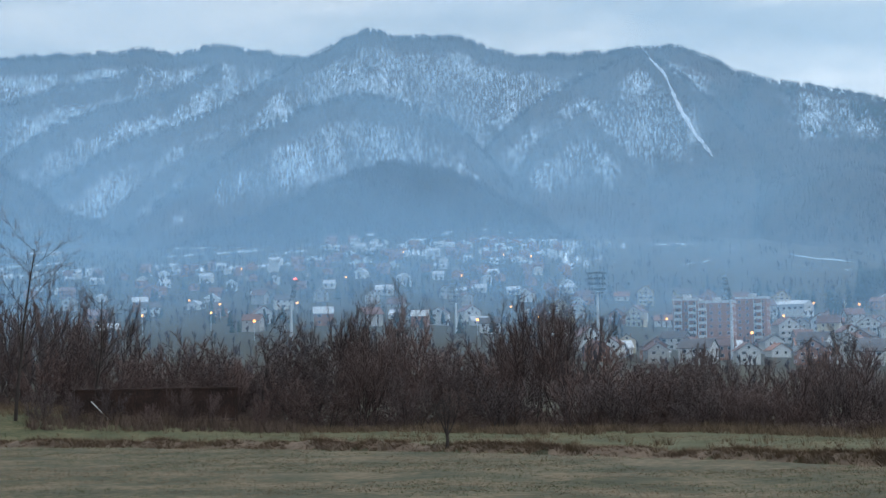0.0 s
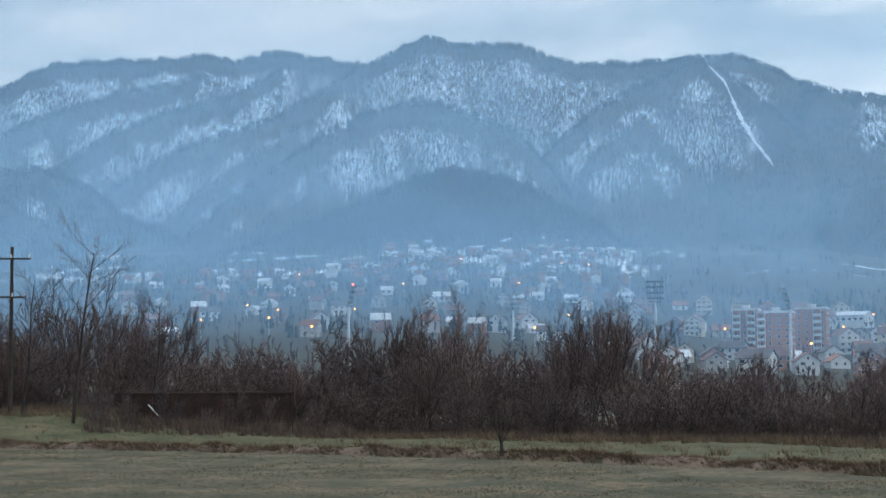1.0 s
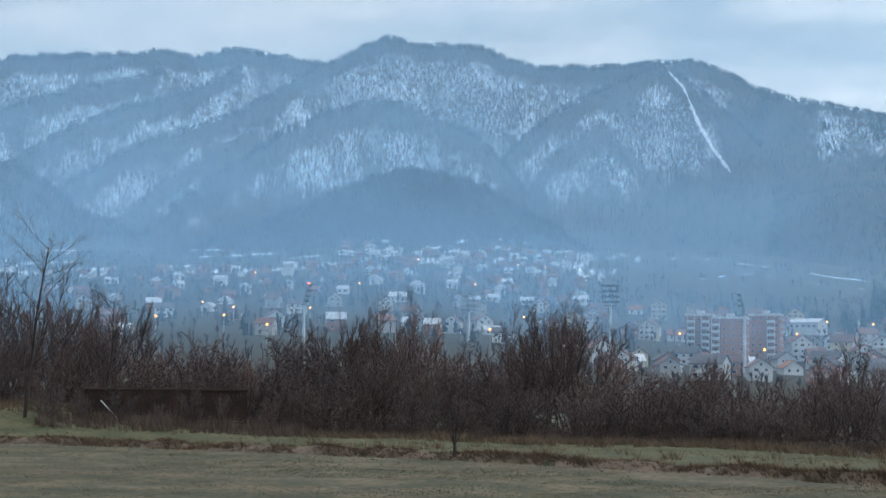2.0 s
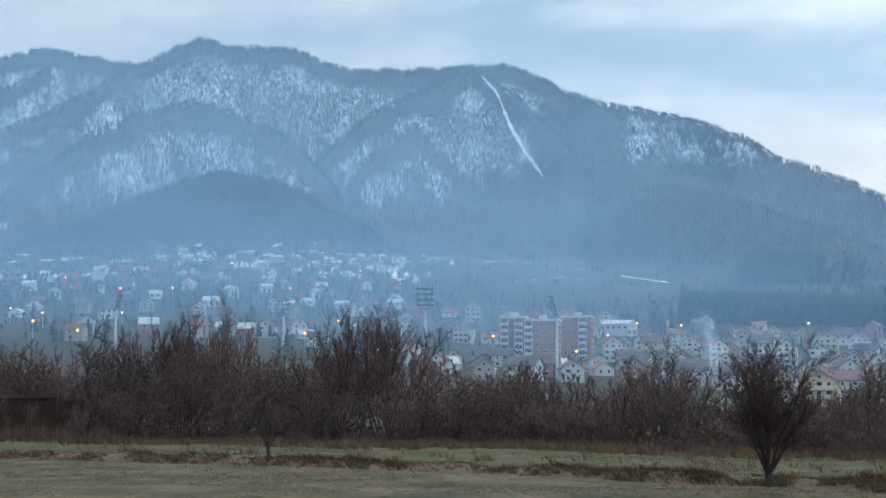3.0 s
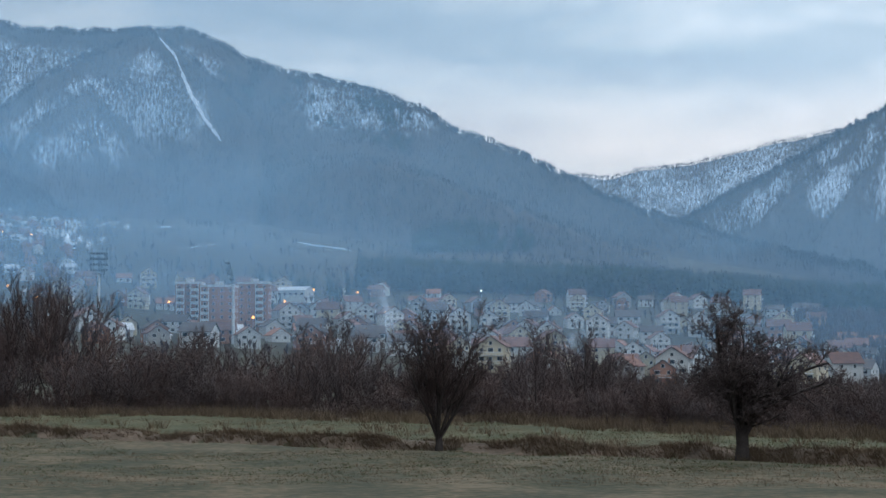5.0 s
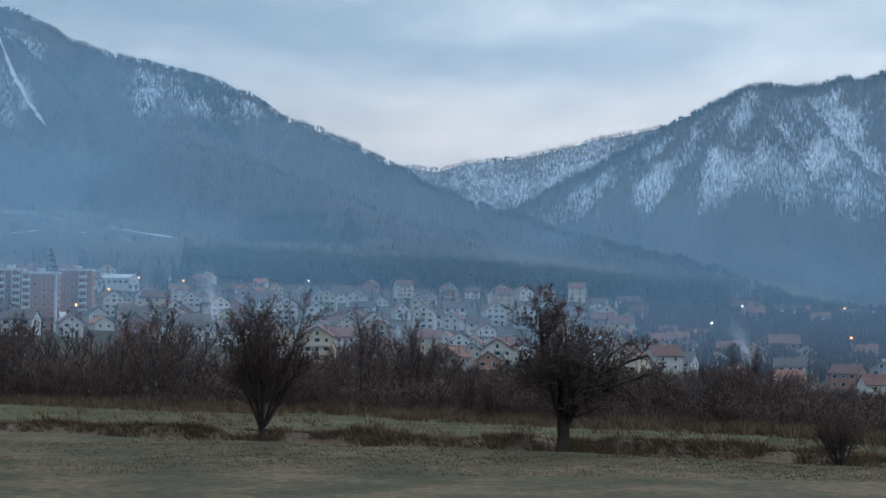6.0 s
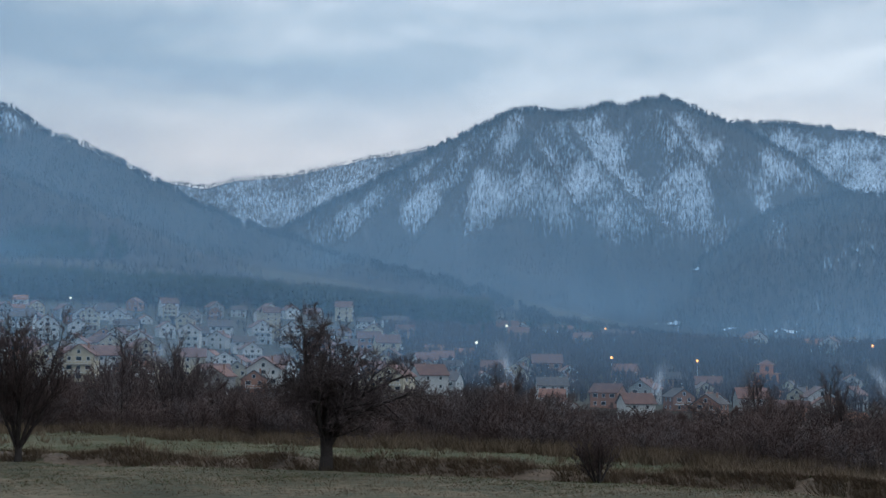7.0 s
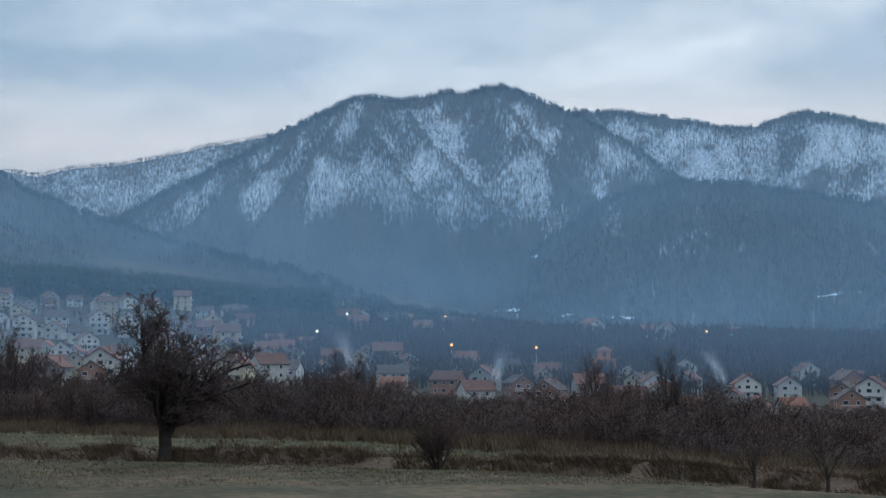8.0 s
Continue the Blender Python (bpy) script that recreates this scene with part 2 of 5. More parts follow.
# ---- the lie of the land: azimuth in degrees from north, distance in metres ----
LAND_AZ = [-24, -10, 0, 8, 15, 24, 32, 42]
LAND_D = [0, 112, 160, 260, 450, 700, 1000, 1400, 1900, 2600]
LAND_Z = np.array([[0, 0, -2, -5, 0, 12, 35, 75, 120, 200], [0, 0, -2, -5, 0, 14, 38, 90, 150, 200],
                   [0, 0, -2, -6, -5, 7, 30, 75, 140, 200], [0, 0, -2, -8, -8, 3, 28, 60, 110, 180],
                   [0, 0, -3, -10, -13, -3, 23, 52, 90, 150], [0, 0, -4, -12, -15, -8, 16, 34, 55, 100],
                   [0, 0, -6, -14, -17, -12, 12, 14, 20, 30], [0, 0, -6, -14, -17, -12, 8, 8, 14, 20]], float)
DITCH = ([-60, -24, -16, -7.6, 0, 5, 10.7, 18, 25, 33, 37.4, 42, 80], [150, 99, 88.5, 79, 71.5, 66, 62, 58.6, 55, 52, 48, 46, 40])
BRUSH = ([-60, -24, -16, -9, -5, 0, 5, 11, 16, 22, 26, 31, 35, 40, 80], [150, 116, 112, 108, 101, 101, 92, 87, 79, 76, 71, 64, 58, 54, 48])


def ground_z(az, d):
    az, d = np.broadcast_arrays(np.asarray(az, float), np.asarray(d, float))
    i = np.clip(np.interp(az, LAND_AZ, np.arange(8)), 0, 6.999)
    j = np.clip(np.interp(d, LAND_D, np.arange(10)), 0, 8.999)
    a, b = i.astype(int), j.astype(int)
    u, v = i - a, j - b
    v = np.where(b > 1, v, v * v * (3 - 2 * v))
    z = (LAND_Z[a, b] * (1 - u) + LAND_Z[a + 1, b] * u) * (1 - v) + (LAND_Z[a, b + 1] * (1 - u) + LAND_Z[a + 1, b + 1] * u) * v
    x, y = polar(az, d)
    near = np.clip((160 - d) / 30, 0, 1)
    bank = np.clip((-12 - az) / 9, 0, 1) * np.clip((d - 99) / 14, 0, 1) * near * 1.7
    k = d - np.interp(az, *DITCH) + 0.9 * (fbm(x / 5, y / 5, 9, 2) - 0.5)
    ditch = (-0.16 * np.exp(-(k / 0.7) ** 2) + (0.02 + 0.50 * fbm(x / 2.2, y / 2.2, 4, 3)) * np.exp(-((k - 1.3) / 0.8) ** 2)) * near
    rough = 0.16 * (fbm(x / 3.5, y / 3.5, 2, 3) - 0.5) * near + (fbm(x / 60, y / 60, 3, 3) - 0.5) * 4 * np.clip((d - 200) / 300, 0, 1)
    return z + bank + ditch + rough


AZ_VIEW = np.arange(-32, 48.01, 0.28)
AZ_ALL = np.concatenate([np.arange(-180, -32, 4.0), AZ_VIEW, np.arange(52, 180.1, 4.0)])
D_ALL = np.concatenate([[0.0], np.arange(4, 44, 4.0), np.arange(44, 122, 0.5), np.geomspace(123, 4850, 60)])


def with_values(ob, name, values):
    """Stores one number for each corner of a mesh."""
    ob.data.attributes.new(name, "FLOAT", "POINT").data.foreach_set("value", np.asarray(values, dtype=np.float32).ravel())
    return ob


def sheet(name, az, d, z, mat_):
    """A quad sheet over a grid of azimuths and distances."""
    A, D = np.meshgrid(az, d, indexing="ij")
    x, y = polar(A, D)
    v = np.stack([x, y, z(A, D)], -1).reshape(-1, 3)
    n, m = len(az), len(d)
    i = (np.arange(n - 1)[:, None] * m + np.arange(m - 1)[None]).ravel()
    return smooth(link_mesh(name, v, np.stack([i, i + 1, i + m + 1, i + m], 1), mat_))


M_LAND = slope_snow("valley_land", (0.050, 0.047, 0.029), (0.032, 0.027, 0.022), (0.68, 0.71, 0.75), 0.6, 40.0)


# ---- ground ----
ground = sheet("ground", AZ_ALL, D_ALL, ground_z, [M_FIELD, M_LAND, M_LITTER, M_GREENER, M_BANK])
A, D = np.meshgrid(AZ_ALL[:-1], D_ALL[:-1], indexing="ij")
edge = np.interp(A, *BRUSH) + 0.6 + 2.4 * (fbm(A * 1.6, A * 0, 5, 2) - 0.5)
over_ditch = D - np.interp(A, *DITCH) + 1.2 * (fbm(A * 3.1, D / 2, 6, 2) - 0.5)
da = np.where(D > 240, 1, np.where(D > edge, 2, np.where(over_ditch > 1.9, 3, np.where(over_ditch > -0.3, 4, 0)))).astype(np.int32).ravel()
ground.data.polygons.foreach_set("material_index", da)
A, D = np.meshgrid(AZ_ALL, D_ALL, indexing="ij")
x, y = polar(A, D)
strips = fbm(x / 45, (y - 0.35 * x) / 14, 15, 3)
west = np.clip((4 - A) / 8, 0, 1) * np.clip((D - 1150) / 250, 0, 1) + np.clip((A - 26) / 6, 0, 1) * np.clip((D - 1150) / 200, 0, 1)
with_values(ground, "view_azimuth", A * 26.0)
with_values(ground, "snow_cover", np.clip(west, 0, 1) * np.clip((strips - 0.5) * 5, 0, 1) * 0.75)
tagged(ground, "flat winter meadow and valley floor of dull green and straw", "ground", kind="structure")


# ---- mountains: each a set of crests, with slopes that fall to the viewer and away ----
def crest(pairs, dist, front, back):
    return [p[0] for p in pairs], [p[1] for p in pairs], dist, front, back


def mountain_z(crests, rough, seed):
    def z(az, d, drop=False):
        best, under = np.full(np.shape(az), -400.0), np.full(np.shape(az), 500.0)
        for k, (a, e, dist, front, back) in enumerate(crests):
            far = np.interp(az, *dist) if isinstance(dist, tuple) else dist
            h = EYE - 5.5 + far * np.tan(np.radians(np.interp(az, a, e))) + 7 * (fbm(np.asarray(az) * 2.3, np.asarray(az) * 0, seed + 40 + k, 2) - 0.5)
            h = h - 400 * np.clip(a[0] - az, 0, 2) - 400 * np.clip(az - a[-1], 0, 2)
            run = far - d
            fall = np.where(run > 0, front * run * (1 - 0.00012 * np.clip(run, 0, 1500)), -back * run)
            zz = h - fall
            m = np.maximum(best, zz)
            under = np.where(zz >= best, np.where(run > 0, fall, 0), under)
            best = m + 2.5 * np.exp(-np.abs(best - zz) / 4)
        x, y = polar(np.asarray(az), np.asarray(d))
        gully = np.abs(fbm(np.asarray(az) * 0.62 + d / 1900, d / 900, seed, 3) - 0.5) * 2
        if drop:
            return under, gully
        top = np.min([np.abs((np.interp(az, *c[2]) if isinstance(c[2], tuple) else c[2]) - d) for c in crests], axis=0)
        return best - rough * gully * np.clip(top / 120, 0, 1) + 5 * (fbm(x / 40, y / 40, seed + 7, 3) - 0.5)
    return z


MAIN = [
    crest([(-31, 8.6), (-26, 8.9), (-23.6, 9.43), (-22.9, 9.88), (-22, 10.2), (-19.1, 10.4), (-17.3, 10.62), (-16.3, 10.42), (-14.9, 10.76), (-13.9, 10.6),
           (-12.1, 10.34), (-11.3, 10.68), (-10.4, 11.1), (-10, 11.24), (-9.6, 11.2), (-8.9, 10.98), (-7.4, 11.0), (-6.6, 10.88), (-5.9, 10.54), (-5, 10.31),
           (-2.4, 10.34), (-1.1, 10.44), (-0.15, 10.44), (0.4, 10.4), (1.4, 9.98), (2.2, 9.57), (3.1, 9.24)], 3500, 0.55, 0.5),
    crest([(2.2, 9.2), (3.1, 9.22), (5, 8.89), (6.25, 8.56), (8.1, 7.93), (8.6, 7.6), (9, 7.27), (9.9, 7.07), (11.3, 6.42), (12.7, 5.78), (14, 5.06), (14.9, 4.7), (16.5, 4.28),
           (18.5, 3.58), (20.7, 3.05), (22.2, 2.78), (23.7, 2.22), (25.9, 1.4), (27.5, 0.7)], ([2, 10, 20, 28], [3400, 3100, 2300, 1700]), 0.42, 0.5),
    crest([(-26, 6.8), (-23.8, 7.91), (-22.1, 8.67), (-20.3, 9.26), (-18.6, 9.66), (-17.2, 10.0)], ([-26, -17], [3020, 3400]), 0.6, 0.8),
    crest([(-23.4, 6.1), (-22, 6.96), (-20.3, 8.08), (-18.4, 8.84), (-16.6, 9.24), (-15.3, 9.89), (-14.8, 10.3)], ([-23, -15], [2800, 3370]), 0.6, 0.8),
    crest([(-21.4, 5.6), (-20.4, 6.26), (-18.4, 7.48), (-16.6, 8.14), (-15.1, 8.61), (-13.7, 9.45), (-12.2, 10.3)], ([-21, -12], [2590, 3330]), 0.6, 0.8),
    crest([(-19.4, 4.6), (-18.7, 5.28), (-17.3, 6.4), (-16.2, 7.2), (-15.2, 7.8), (-14.2, 8.4)], ([-19, -14], [2440, 2860]), 0.6, 0.8),
    crest([(-18, 4.7), (-16.4, 6.1), (-14.9, 7.12), (-13.4, 8.12), (-11.9, 8.85), (-10.4, 9.2), (-9.1, 9.0), (-8, 8.6), (-6.9, 8.05), (-6, 7.1), (-5.2, 6.0)], ([-18, -10.4, -5], [2300, 2750, 2360]), 0.55, 0.75),
    crest([(-7.1, 6.2), (-5.9, 7.66), (-4.4, 8.9), (-3.3, 9.43), (-2.2, 9.94), (-0.9, 10.33), (0.3, 9.6), (2.4, 7.7)], ([-7, -0.9, 2.4], [2540, 3230, 2700]), 0.52, 0.7),
    crest([(-5.6, 6.0), (-4.5, 7.6), (-2.8, 8.58), (-1.9, 7.74), (-0.8, 6.4)], ([-5.6, -2.8, -0.8], [2450, 2750, 2450]), 0.5, 0.7),
    crest([(3, 6.1), (5.5, 6.5), (8, 5.9), (11, 4.8), (14, 3.7), (16, 3.0)], ([3, 16], [2500, 2000]), 0.42, 0.5),
]
RIGHT = [
    crest([(14, 3.2), (16.7, 4.49), (18.5, 5.43), (20.3, 6.38), (21.4, 7.04), (22.9, 7.75), (24, 8.3), (24.4, 8.38), (25.7, 8.26), (27.2, 8.5), (28, 8.5), (28.7, 8.7),
           (29, 8.71), (29.6, 8.56), (30.6, 8.1), (31.5, 7.8), (33.2, 6.9), (34.4, 6.0), (36, 5.0)], 3300, 0.55, 0.6),
    crest([(30.5, 7.7), (31.5, 7.9), (33.2, 7.81), (34.4, 7.65), (35.3, 7.5), (36.4, 7.28), (37.4, 7.32), (38.2, 7.6), (39, 7.75), (40.2, 7.55), (41.4, 7.2), (46, 6.0)], 4000, 0.6, 0.6),
    crest([(24.1, 8.25), (25.2, 6.9), (26.4, 5.2), (27.9, 3.0)], ([24, 28], [3260, 2450]), 0.7, 0.55),
    crest([(20.6, 3.6), (21.6, 5.0), (22.6, 6.3), (23.9, 8.15)], ([20, 24], [2550, 3240]), 0.6, 0.7),
    crest([(26.6, 3.0), (27.5, 5.4), (28.2, 7.1), (28.9, 8.5)], ([26, 29], [2600, 3250]), 0.6, 0.6),
    crest([(25.9, 8.1), (27.0, 6.7), (28.4, 5.4), (29.9, 4.1)], ([25.9, 29.9], [3230, 2480]), 0.6, 0.7),
    crest([(17.6, 3.3), (19.2, 4.6), (20.8, 5.9), (22.3, 7.2)], ([17.6, 22.3], [2700, 3230]), 0.6, 0.7),
    crest([(29.1, 8.5), (30.2, 7.0), (31.3, 5.9), (32.2, 5.1)], ([29, 32.2], [3240, 2700]), 0.6, 0.7),
]
SPUR = [crest([(28.4, 1.9), (28.9, 2.5), (29.6, 3.0), (30.7, 3.73), (32.4, 5.0), (33.3, 5.28), (35.1, 5.62), (36.9, 5.5), (38.7, 5.2), (39.9, 5.0), (46, 4)], 2500, 0.36, 0.5)]
FAR = [crest([(9, 5.2), (11, 5.5), (13, 5.78), (14.1, 5.68), (14.9, 5.92), (16.7, 6.1), (17.8, 6.34), (19, 6.64), (21, 7.03), (22.2, 7.12), (26, 7.2)], 4550, 0.5, 0.4),
       crest([(14.5, 4.9), (16.5, 5.3), (18.5, 5.9), (20.5, 6.6), (22, 6.9), (25, 7)], 4250, 0.5, 0.4)]
KNOLL = [crest([(-17.5, 3.9), (-15.8, 4.45), (-14, 5.08), (-12.3, 5.81), (-10.8, 6.54), (-9.9, 6.78), (-9.3, 6.85), (-8, 6.83), (-6.7, 6.29), (-5.2, 5.52), (-4.7, 5.23), (-3.4, 4.46), (-1.5, 3.6)], 2150, 0.33, 0.5)]
WEST = [crest([(-31, 6.2), (-23.6, 6.75), (-22.9, 6.83), (-22, 6.8), (-20.9, 6.18), (-20, 5.46), (-19.3, 5.19), (-18.2, 4.73), (-17, 4.1)], 2350, 0.5, 0.5),
        crest([(-31, 7.2), (-25, 6.5), (-23.6, 5.8), (-22.9, 5.26), (-22.1, 5.0), (-21, 4.2)], 2000, 0.5, 0.5)]

Z_MAIN, Z_RIGHT, Z_SPUR = mountain_z(MAIN, 34, 11), mountain_z(RIGHT, 46, 23), mountain_z(SPUR, 22, 31)
Z_FAR, Z_KNOLL, Z_WEST = mountain_z(FAR, 40, 43), mountain_z(KNOLL, 14, 53), mountain_z(WEST, 24, 61)


def step(v, lo, hi):
    u = np.clip((v - lo) / (hi - lo), 0, 1)
    return u * u * (3 - 2 * u)


def snow_main(az, d, z, drop, gully):
    """Snow lies below each crest's wooded edge, in patches, and melts towards the valley and the east."""
    el = np.degrees(np.arctan2(z, d))
    x, y = polar(az, d)
    low_ = 3.9 + 1.0 * step(az, -17, -13) + 1.3 * step(az, -3, 3)
    sunny = step(az, 2.2, 3.6)
    c = step(drop, 16 - 12 * sunny, 62 - 40 * sunny) * (1 - 0.35 * step(drop, 190, 330)) * step(el, low_, low_ + 1.8)
    c = c * (1 - 0.35 * gully) * (1 - 0.62 * step(az, 0.4, 1.8) * (1 - step(az, 2.6, 4.5) * step(el, 6.2 - 0.12 * (az - 5), 7.4 - 0.12 * (az - 5))))
    patch = fbm(az * 1.5 + z / 210, z / 75, 91, 4)
    return c * (0.53 + 0.13 * step(patch, 0.30, 0.70)) + 0.10 * step(patch, 0.36, 0.70) * step(el, low_ - 1.0, low_ + 1)


def snow_east(az, d, z, drop, gully):
    el = np.degrees(np.arctan2(z, d))
    patch = fbm(az * 0.9 - z / 260, z / 90, 92, 4)
    c = step(el, 2.0, 5.6) * (0.48 + 0.52 * step(drop, 4, 44)) * (1.05 - 0.5 * gully)
    return c * (0.34 + 0.46 * step(patch, 0.32, 0.66)) + 0.10


def snow_spur(az, d, z, drop, gully):
    x, y = polar(az, d)
    return 0.12 + 0.36 * step(fbm(az * 1.1, z / 34, 93, 4), 0.45, 0.75)


def snow_far(az, d, z, drop, gully):
    x, y = polar(az, d)
    return 0.35 + 0.5 * fbm(x / 160, y / 160, 94, 3) - 0.3 * gully


def snow_none(az, d, z, drop, gully):
    return np.zeros(np.shape(az))


for name, az0, az1, d0, d1, zf, mm, text, snow in (
        ("mountain_range", -31, 27.4, 1500, 3900, Z_MAIN, M_RANGE, "long wooded mountain range with snow between bare trees", snow_main),
        ("mountain_east", 14, 46, 1900, 4400, Z_RIGHT, M_EAST, "steep snowy mountain with two summits and bare woods", snow_east),
        ("mountain_spur", 28.4, 46, 1500, 2900, Z_SPUR, M_EAST, "dark wooded spur before the snowy mountain", snow_spur),
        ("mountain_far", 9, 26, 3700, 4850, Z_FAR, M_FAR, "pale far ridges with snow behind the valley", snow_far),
        ("wooded_knoll", -17.5, -1.5, 1500, 2500, Z_KNOLL, M_HILL, "dark rounded brown hill above the village", snow_none),
        ("mountain_west", -31, -17, 1500, 2700, Z_WEST, M_RANGE, "low snowy wooded ridge at the range's foot", snow_main)):
    aa, dd = np.arange(az0, az1 + 0.01, 0.13), np.arange(d0, d1, 20.0)
    o = sheet(name, aa, dd, zf, mm)
    A, D = np.meshgrid(aa, dd, indexing="ij")
    with_values(o, "view_azimuth", A * 52.0)
    with_values(o, "snow_cover", snow(A, D, zf(A, D), *zf(A, D, True)))
    tagged(o, text, "mountain", kind="structure")


# ---- far woods: bare trunks and limbs on the slopes ----
def woods(name, zf, az0, az1, d0, d1, count, seed, mat_, keep=None, tall=(8, 13), clear=4):
    g = np.random.default_rng(seed)
    az, d = g.uniform(az0, az1, count * 2), np.sqrt(g.uniform(d0 ** 2, d1 ** 2, count * 2))
    z = zf(az, d)
    # only where the slope stands clear of the valley and of what lies before it
    ok = z > ground_z(az, d) + clear
    if keep is not None:
        ok &= keep(az, d, z)
    az, d, z = az[ok][:count], d[ok][:count], z[ok][:count]
    n = len(az)
    x, y = polar(az, d)
    base = np.stack([x, y, z - 0.8], 1)
    h = g.uniform(*tall, n)
    verts, faces, at = [], [], 0
    for blade in range(5):
        turn = g.uniform(0, 2 * math.pi, n)
        if blade == 0:
            root, reach, rise, wide = np.zeros(n), np.zeros(n), h, g.uniform(0.35, 0.6, n)
        else:
            root, reach, rise, wide = h * g.uniform(0.25, 0.6, n), h * g.uniform(0.05, 0.2, n), h * g.uniform(0.4, 0.6, n), g.uniform(0.8, 1.6, n)
        dirv = np.stack([np.cos(turn), np.sin(turn)], 1)
        p = base + np.stack([np.zeros(n), np.zeros(n), root], 1)
        tip = p + np.stack([dirv[:, 0] * reach, dirv[:, 1] * reach, rise], 1)
        sidev = np.stack([-np.cos(np.radians(az)), np.sin(np.radians(az)), np.zeros(n)], 1) if blade % 2 == 0 else np.stack([np.cos(turn + 1.57), np.sin(turn + 1.57), np.zeros(n)], 1)
        mid = (p + tip) / 2 + sidev * wide[:, None] * 0.5
        mid2 = (p + tip) / 2 - sidev * wide[:, None] * 0.5
        if blade == 0:
            a, b, c = p + sidev * wide[:, None] / 2, p - sidev * wide[:, None] / 2, tip
            verts.append(np.stack([a, b, c], 1).reshape(-1, 3))
            i = at + np.arange(n) * 3
            faces.append(np.stack([i, i + 1, i + 2], 1))
            at += 3 * n
        else:
            verts.append(np.stack([p, mid + (tip - p) * 0.15, tip + (mid2 - p) * 0.12], 1).reshape(-1, 3))
            i = at + np.arange(n) * 3
            faces.append(np.stack([i, i + 1, i + 2], 1))
            at += 3 * n
    return link_mesh(name, np.concatenate(verts), np.concatenate(faces), mat_)


def seen_front(crests):
    """Front slopes and a strip past the crest."""
    def keep(az, d, z):
        far = np.max([np.where((az > c[0][0]) & (az < c[0][-1]), np.interp(az, *c[2]) if isinstance(c[2], tuple) else c[2], 0) for c in crests], axis=0)
        clump = fbm(d * np.sin(np.radians(az)) / 60, d * np.cos(np.radians(az)) / 60, 77, 3)
        return (d < far + 10) & (clump > 0.16)
    return keep


def crown_row(name, zf, c, count, seed, label, tall=(7, 12)):
    """The close-set bare crowns that stand along one crest against the sky."""
    g = np.random.default_rng(seed)
    az = g.uniform(c[0][0] + 0.05, c[0][-1] - 0.05, count)
    az = az[fbm(az * 9, az * 0, seed, 3) > 0.30]
    n = len(az)
    d = (np.interp(az, *c[2]) if isinstance(c[2], tuple) else np.full(n, float(c[2]))) + g.uniform(-22, 6, n)
    x, y = polar(az, d)
    h = g.uniform(*tall, n) * (0.55 + 0.8 * fbm(az * 5, az * 0, seed + 1, 3))
    base = np.stack([x, y, zf(az, d) - 1.0], 1)
    verts = []
    for k in range(13):
        turn, lean = g.uniform(0, 2 * math.pi, n), g.uniform(0.0, 0.42, n) * (k > 0)
        root = base + np.stack([0 * h, 0 * h, h * (g.uniform(0.15, 0.6, n) if k else 0.0)], 1)
        out_ = np.stack([np.cos(turn) * lean, np.sin(turn) * lean, g.uniform(0.3, 0.5, n) if k else np.full(n, 0.9)], 1) * h[:, None]
        w = g.uniform(0.25, 0.55, n)[:, None] * np.stack([np.cos(turn + 1.57), np.sin(turn + 1.57), 0 * h], 1)
        verts.append(np.stack([root + out_ * 0.35 - w, root + out_ * 0.35 + w, root + out_] if k else [root - w, root + w, root + out_], 1).reshape(-1, 3))
    v = np.concatenate(verts)
    return tagged(link_mesh(name, v, np.arange(len(v)).reshape(-1, 3), M_WOOD_FAR), label, "trees", kind="stuff")


RUN = ([-0.95, -0.62, -0.2, 0.25, 0.75, 1.32], [10.5, 9.95, 9.5, 8.4, 7.5, 6.75])


def on_slope(zf, az, el, d0=1600, d1=3600):
    """Distance at which a slope is first met at this azimuth and elevation."""
    d = np.arange(d0, d1, 4.0)
    e = np.degrees(np.arctan2(zf(np.full(d.shape, az), d) - EYE, d))
    hit = np.nonzero(e >= el)[0]
    return float(d[hit[0]]) if len(hit) else float(d[np.argmax(e)])


RUN_AZ = np.linspace(RUN[0][0], RUN[0][-1], 110)
RUN_D = np.array([on_slope(Z_MAIN, a, e) for a, e in zip(RUN_AZ, np.interp(RUN_AZ, *RUN))])
RUN_Z = Z_MAIN(RUN_AZ, RUN_D)


def main_keep(az, d, z):
    k = seen_front(MAIN)(az, d, z)
    el = np.degrees(np.arctan2(z - EYE, d))
    off = np.abs(az - np.interp(-el, -np.array(RUN[1]), RUN[0]))
    return k & ~((off < 0.13) & (el > 6.7) & (el < 10.6))


tagged(woods("bare_woods", Z_MAIN, -27, 26, 1750, 3520, 58000, 5, M_WOOD_FAR, main_keep, (6, 10.5)), "bare grey beech woods on the range", "trees", kind="stuff")
tagged(woods("bare_woods", Z_RIGHT, 15, 43, 2000, 4030, 26000, 6, M_WOOD_FAR, seen_front(RIGHT), (5, 9)), "bare grey beech woods on the snowy mountain", "trees", kind="stuff")
tagged(woods("bare_woods", Z_SPUR, 28.6, 43, 1500, 2530, 9000, 7, M_WOOD_FAR, seen_front(SPUR)), "bare brown woods on the spur", "trees", kind="stuff")
tagged(woods("bare_woods", Z_FAR, 10, 25, 3800, 4570, 6000, 8, M_WOOD_FAR, seen_front(FAR)), "bare woods on the far ridges", "trees", kind="stuff")
tagged(woods("bare_woods", Z_KNOLL, -17, -2, 1600, 2180, 9000, 9, M_WOOD_FAR, seen_front(KNOLL)), "bare brown woods on the rounded hill", "trees", kind="stuff")
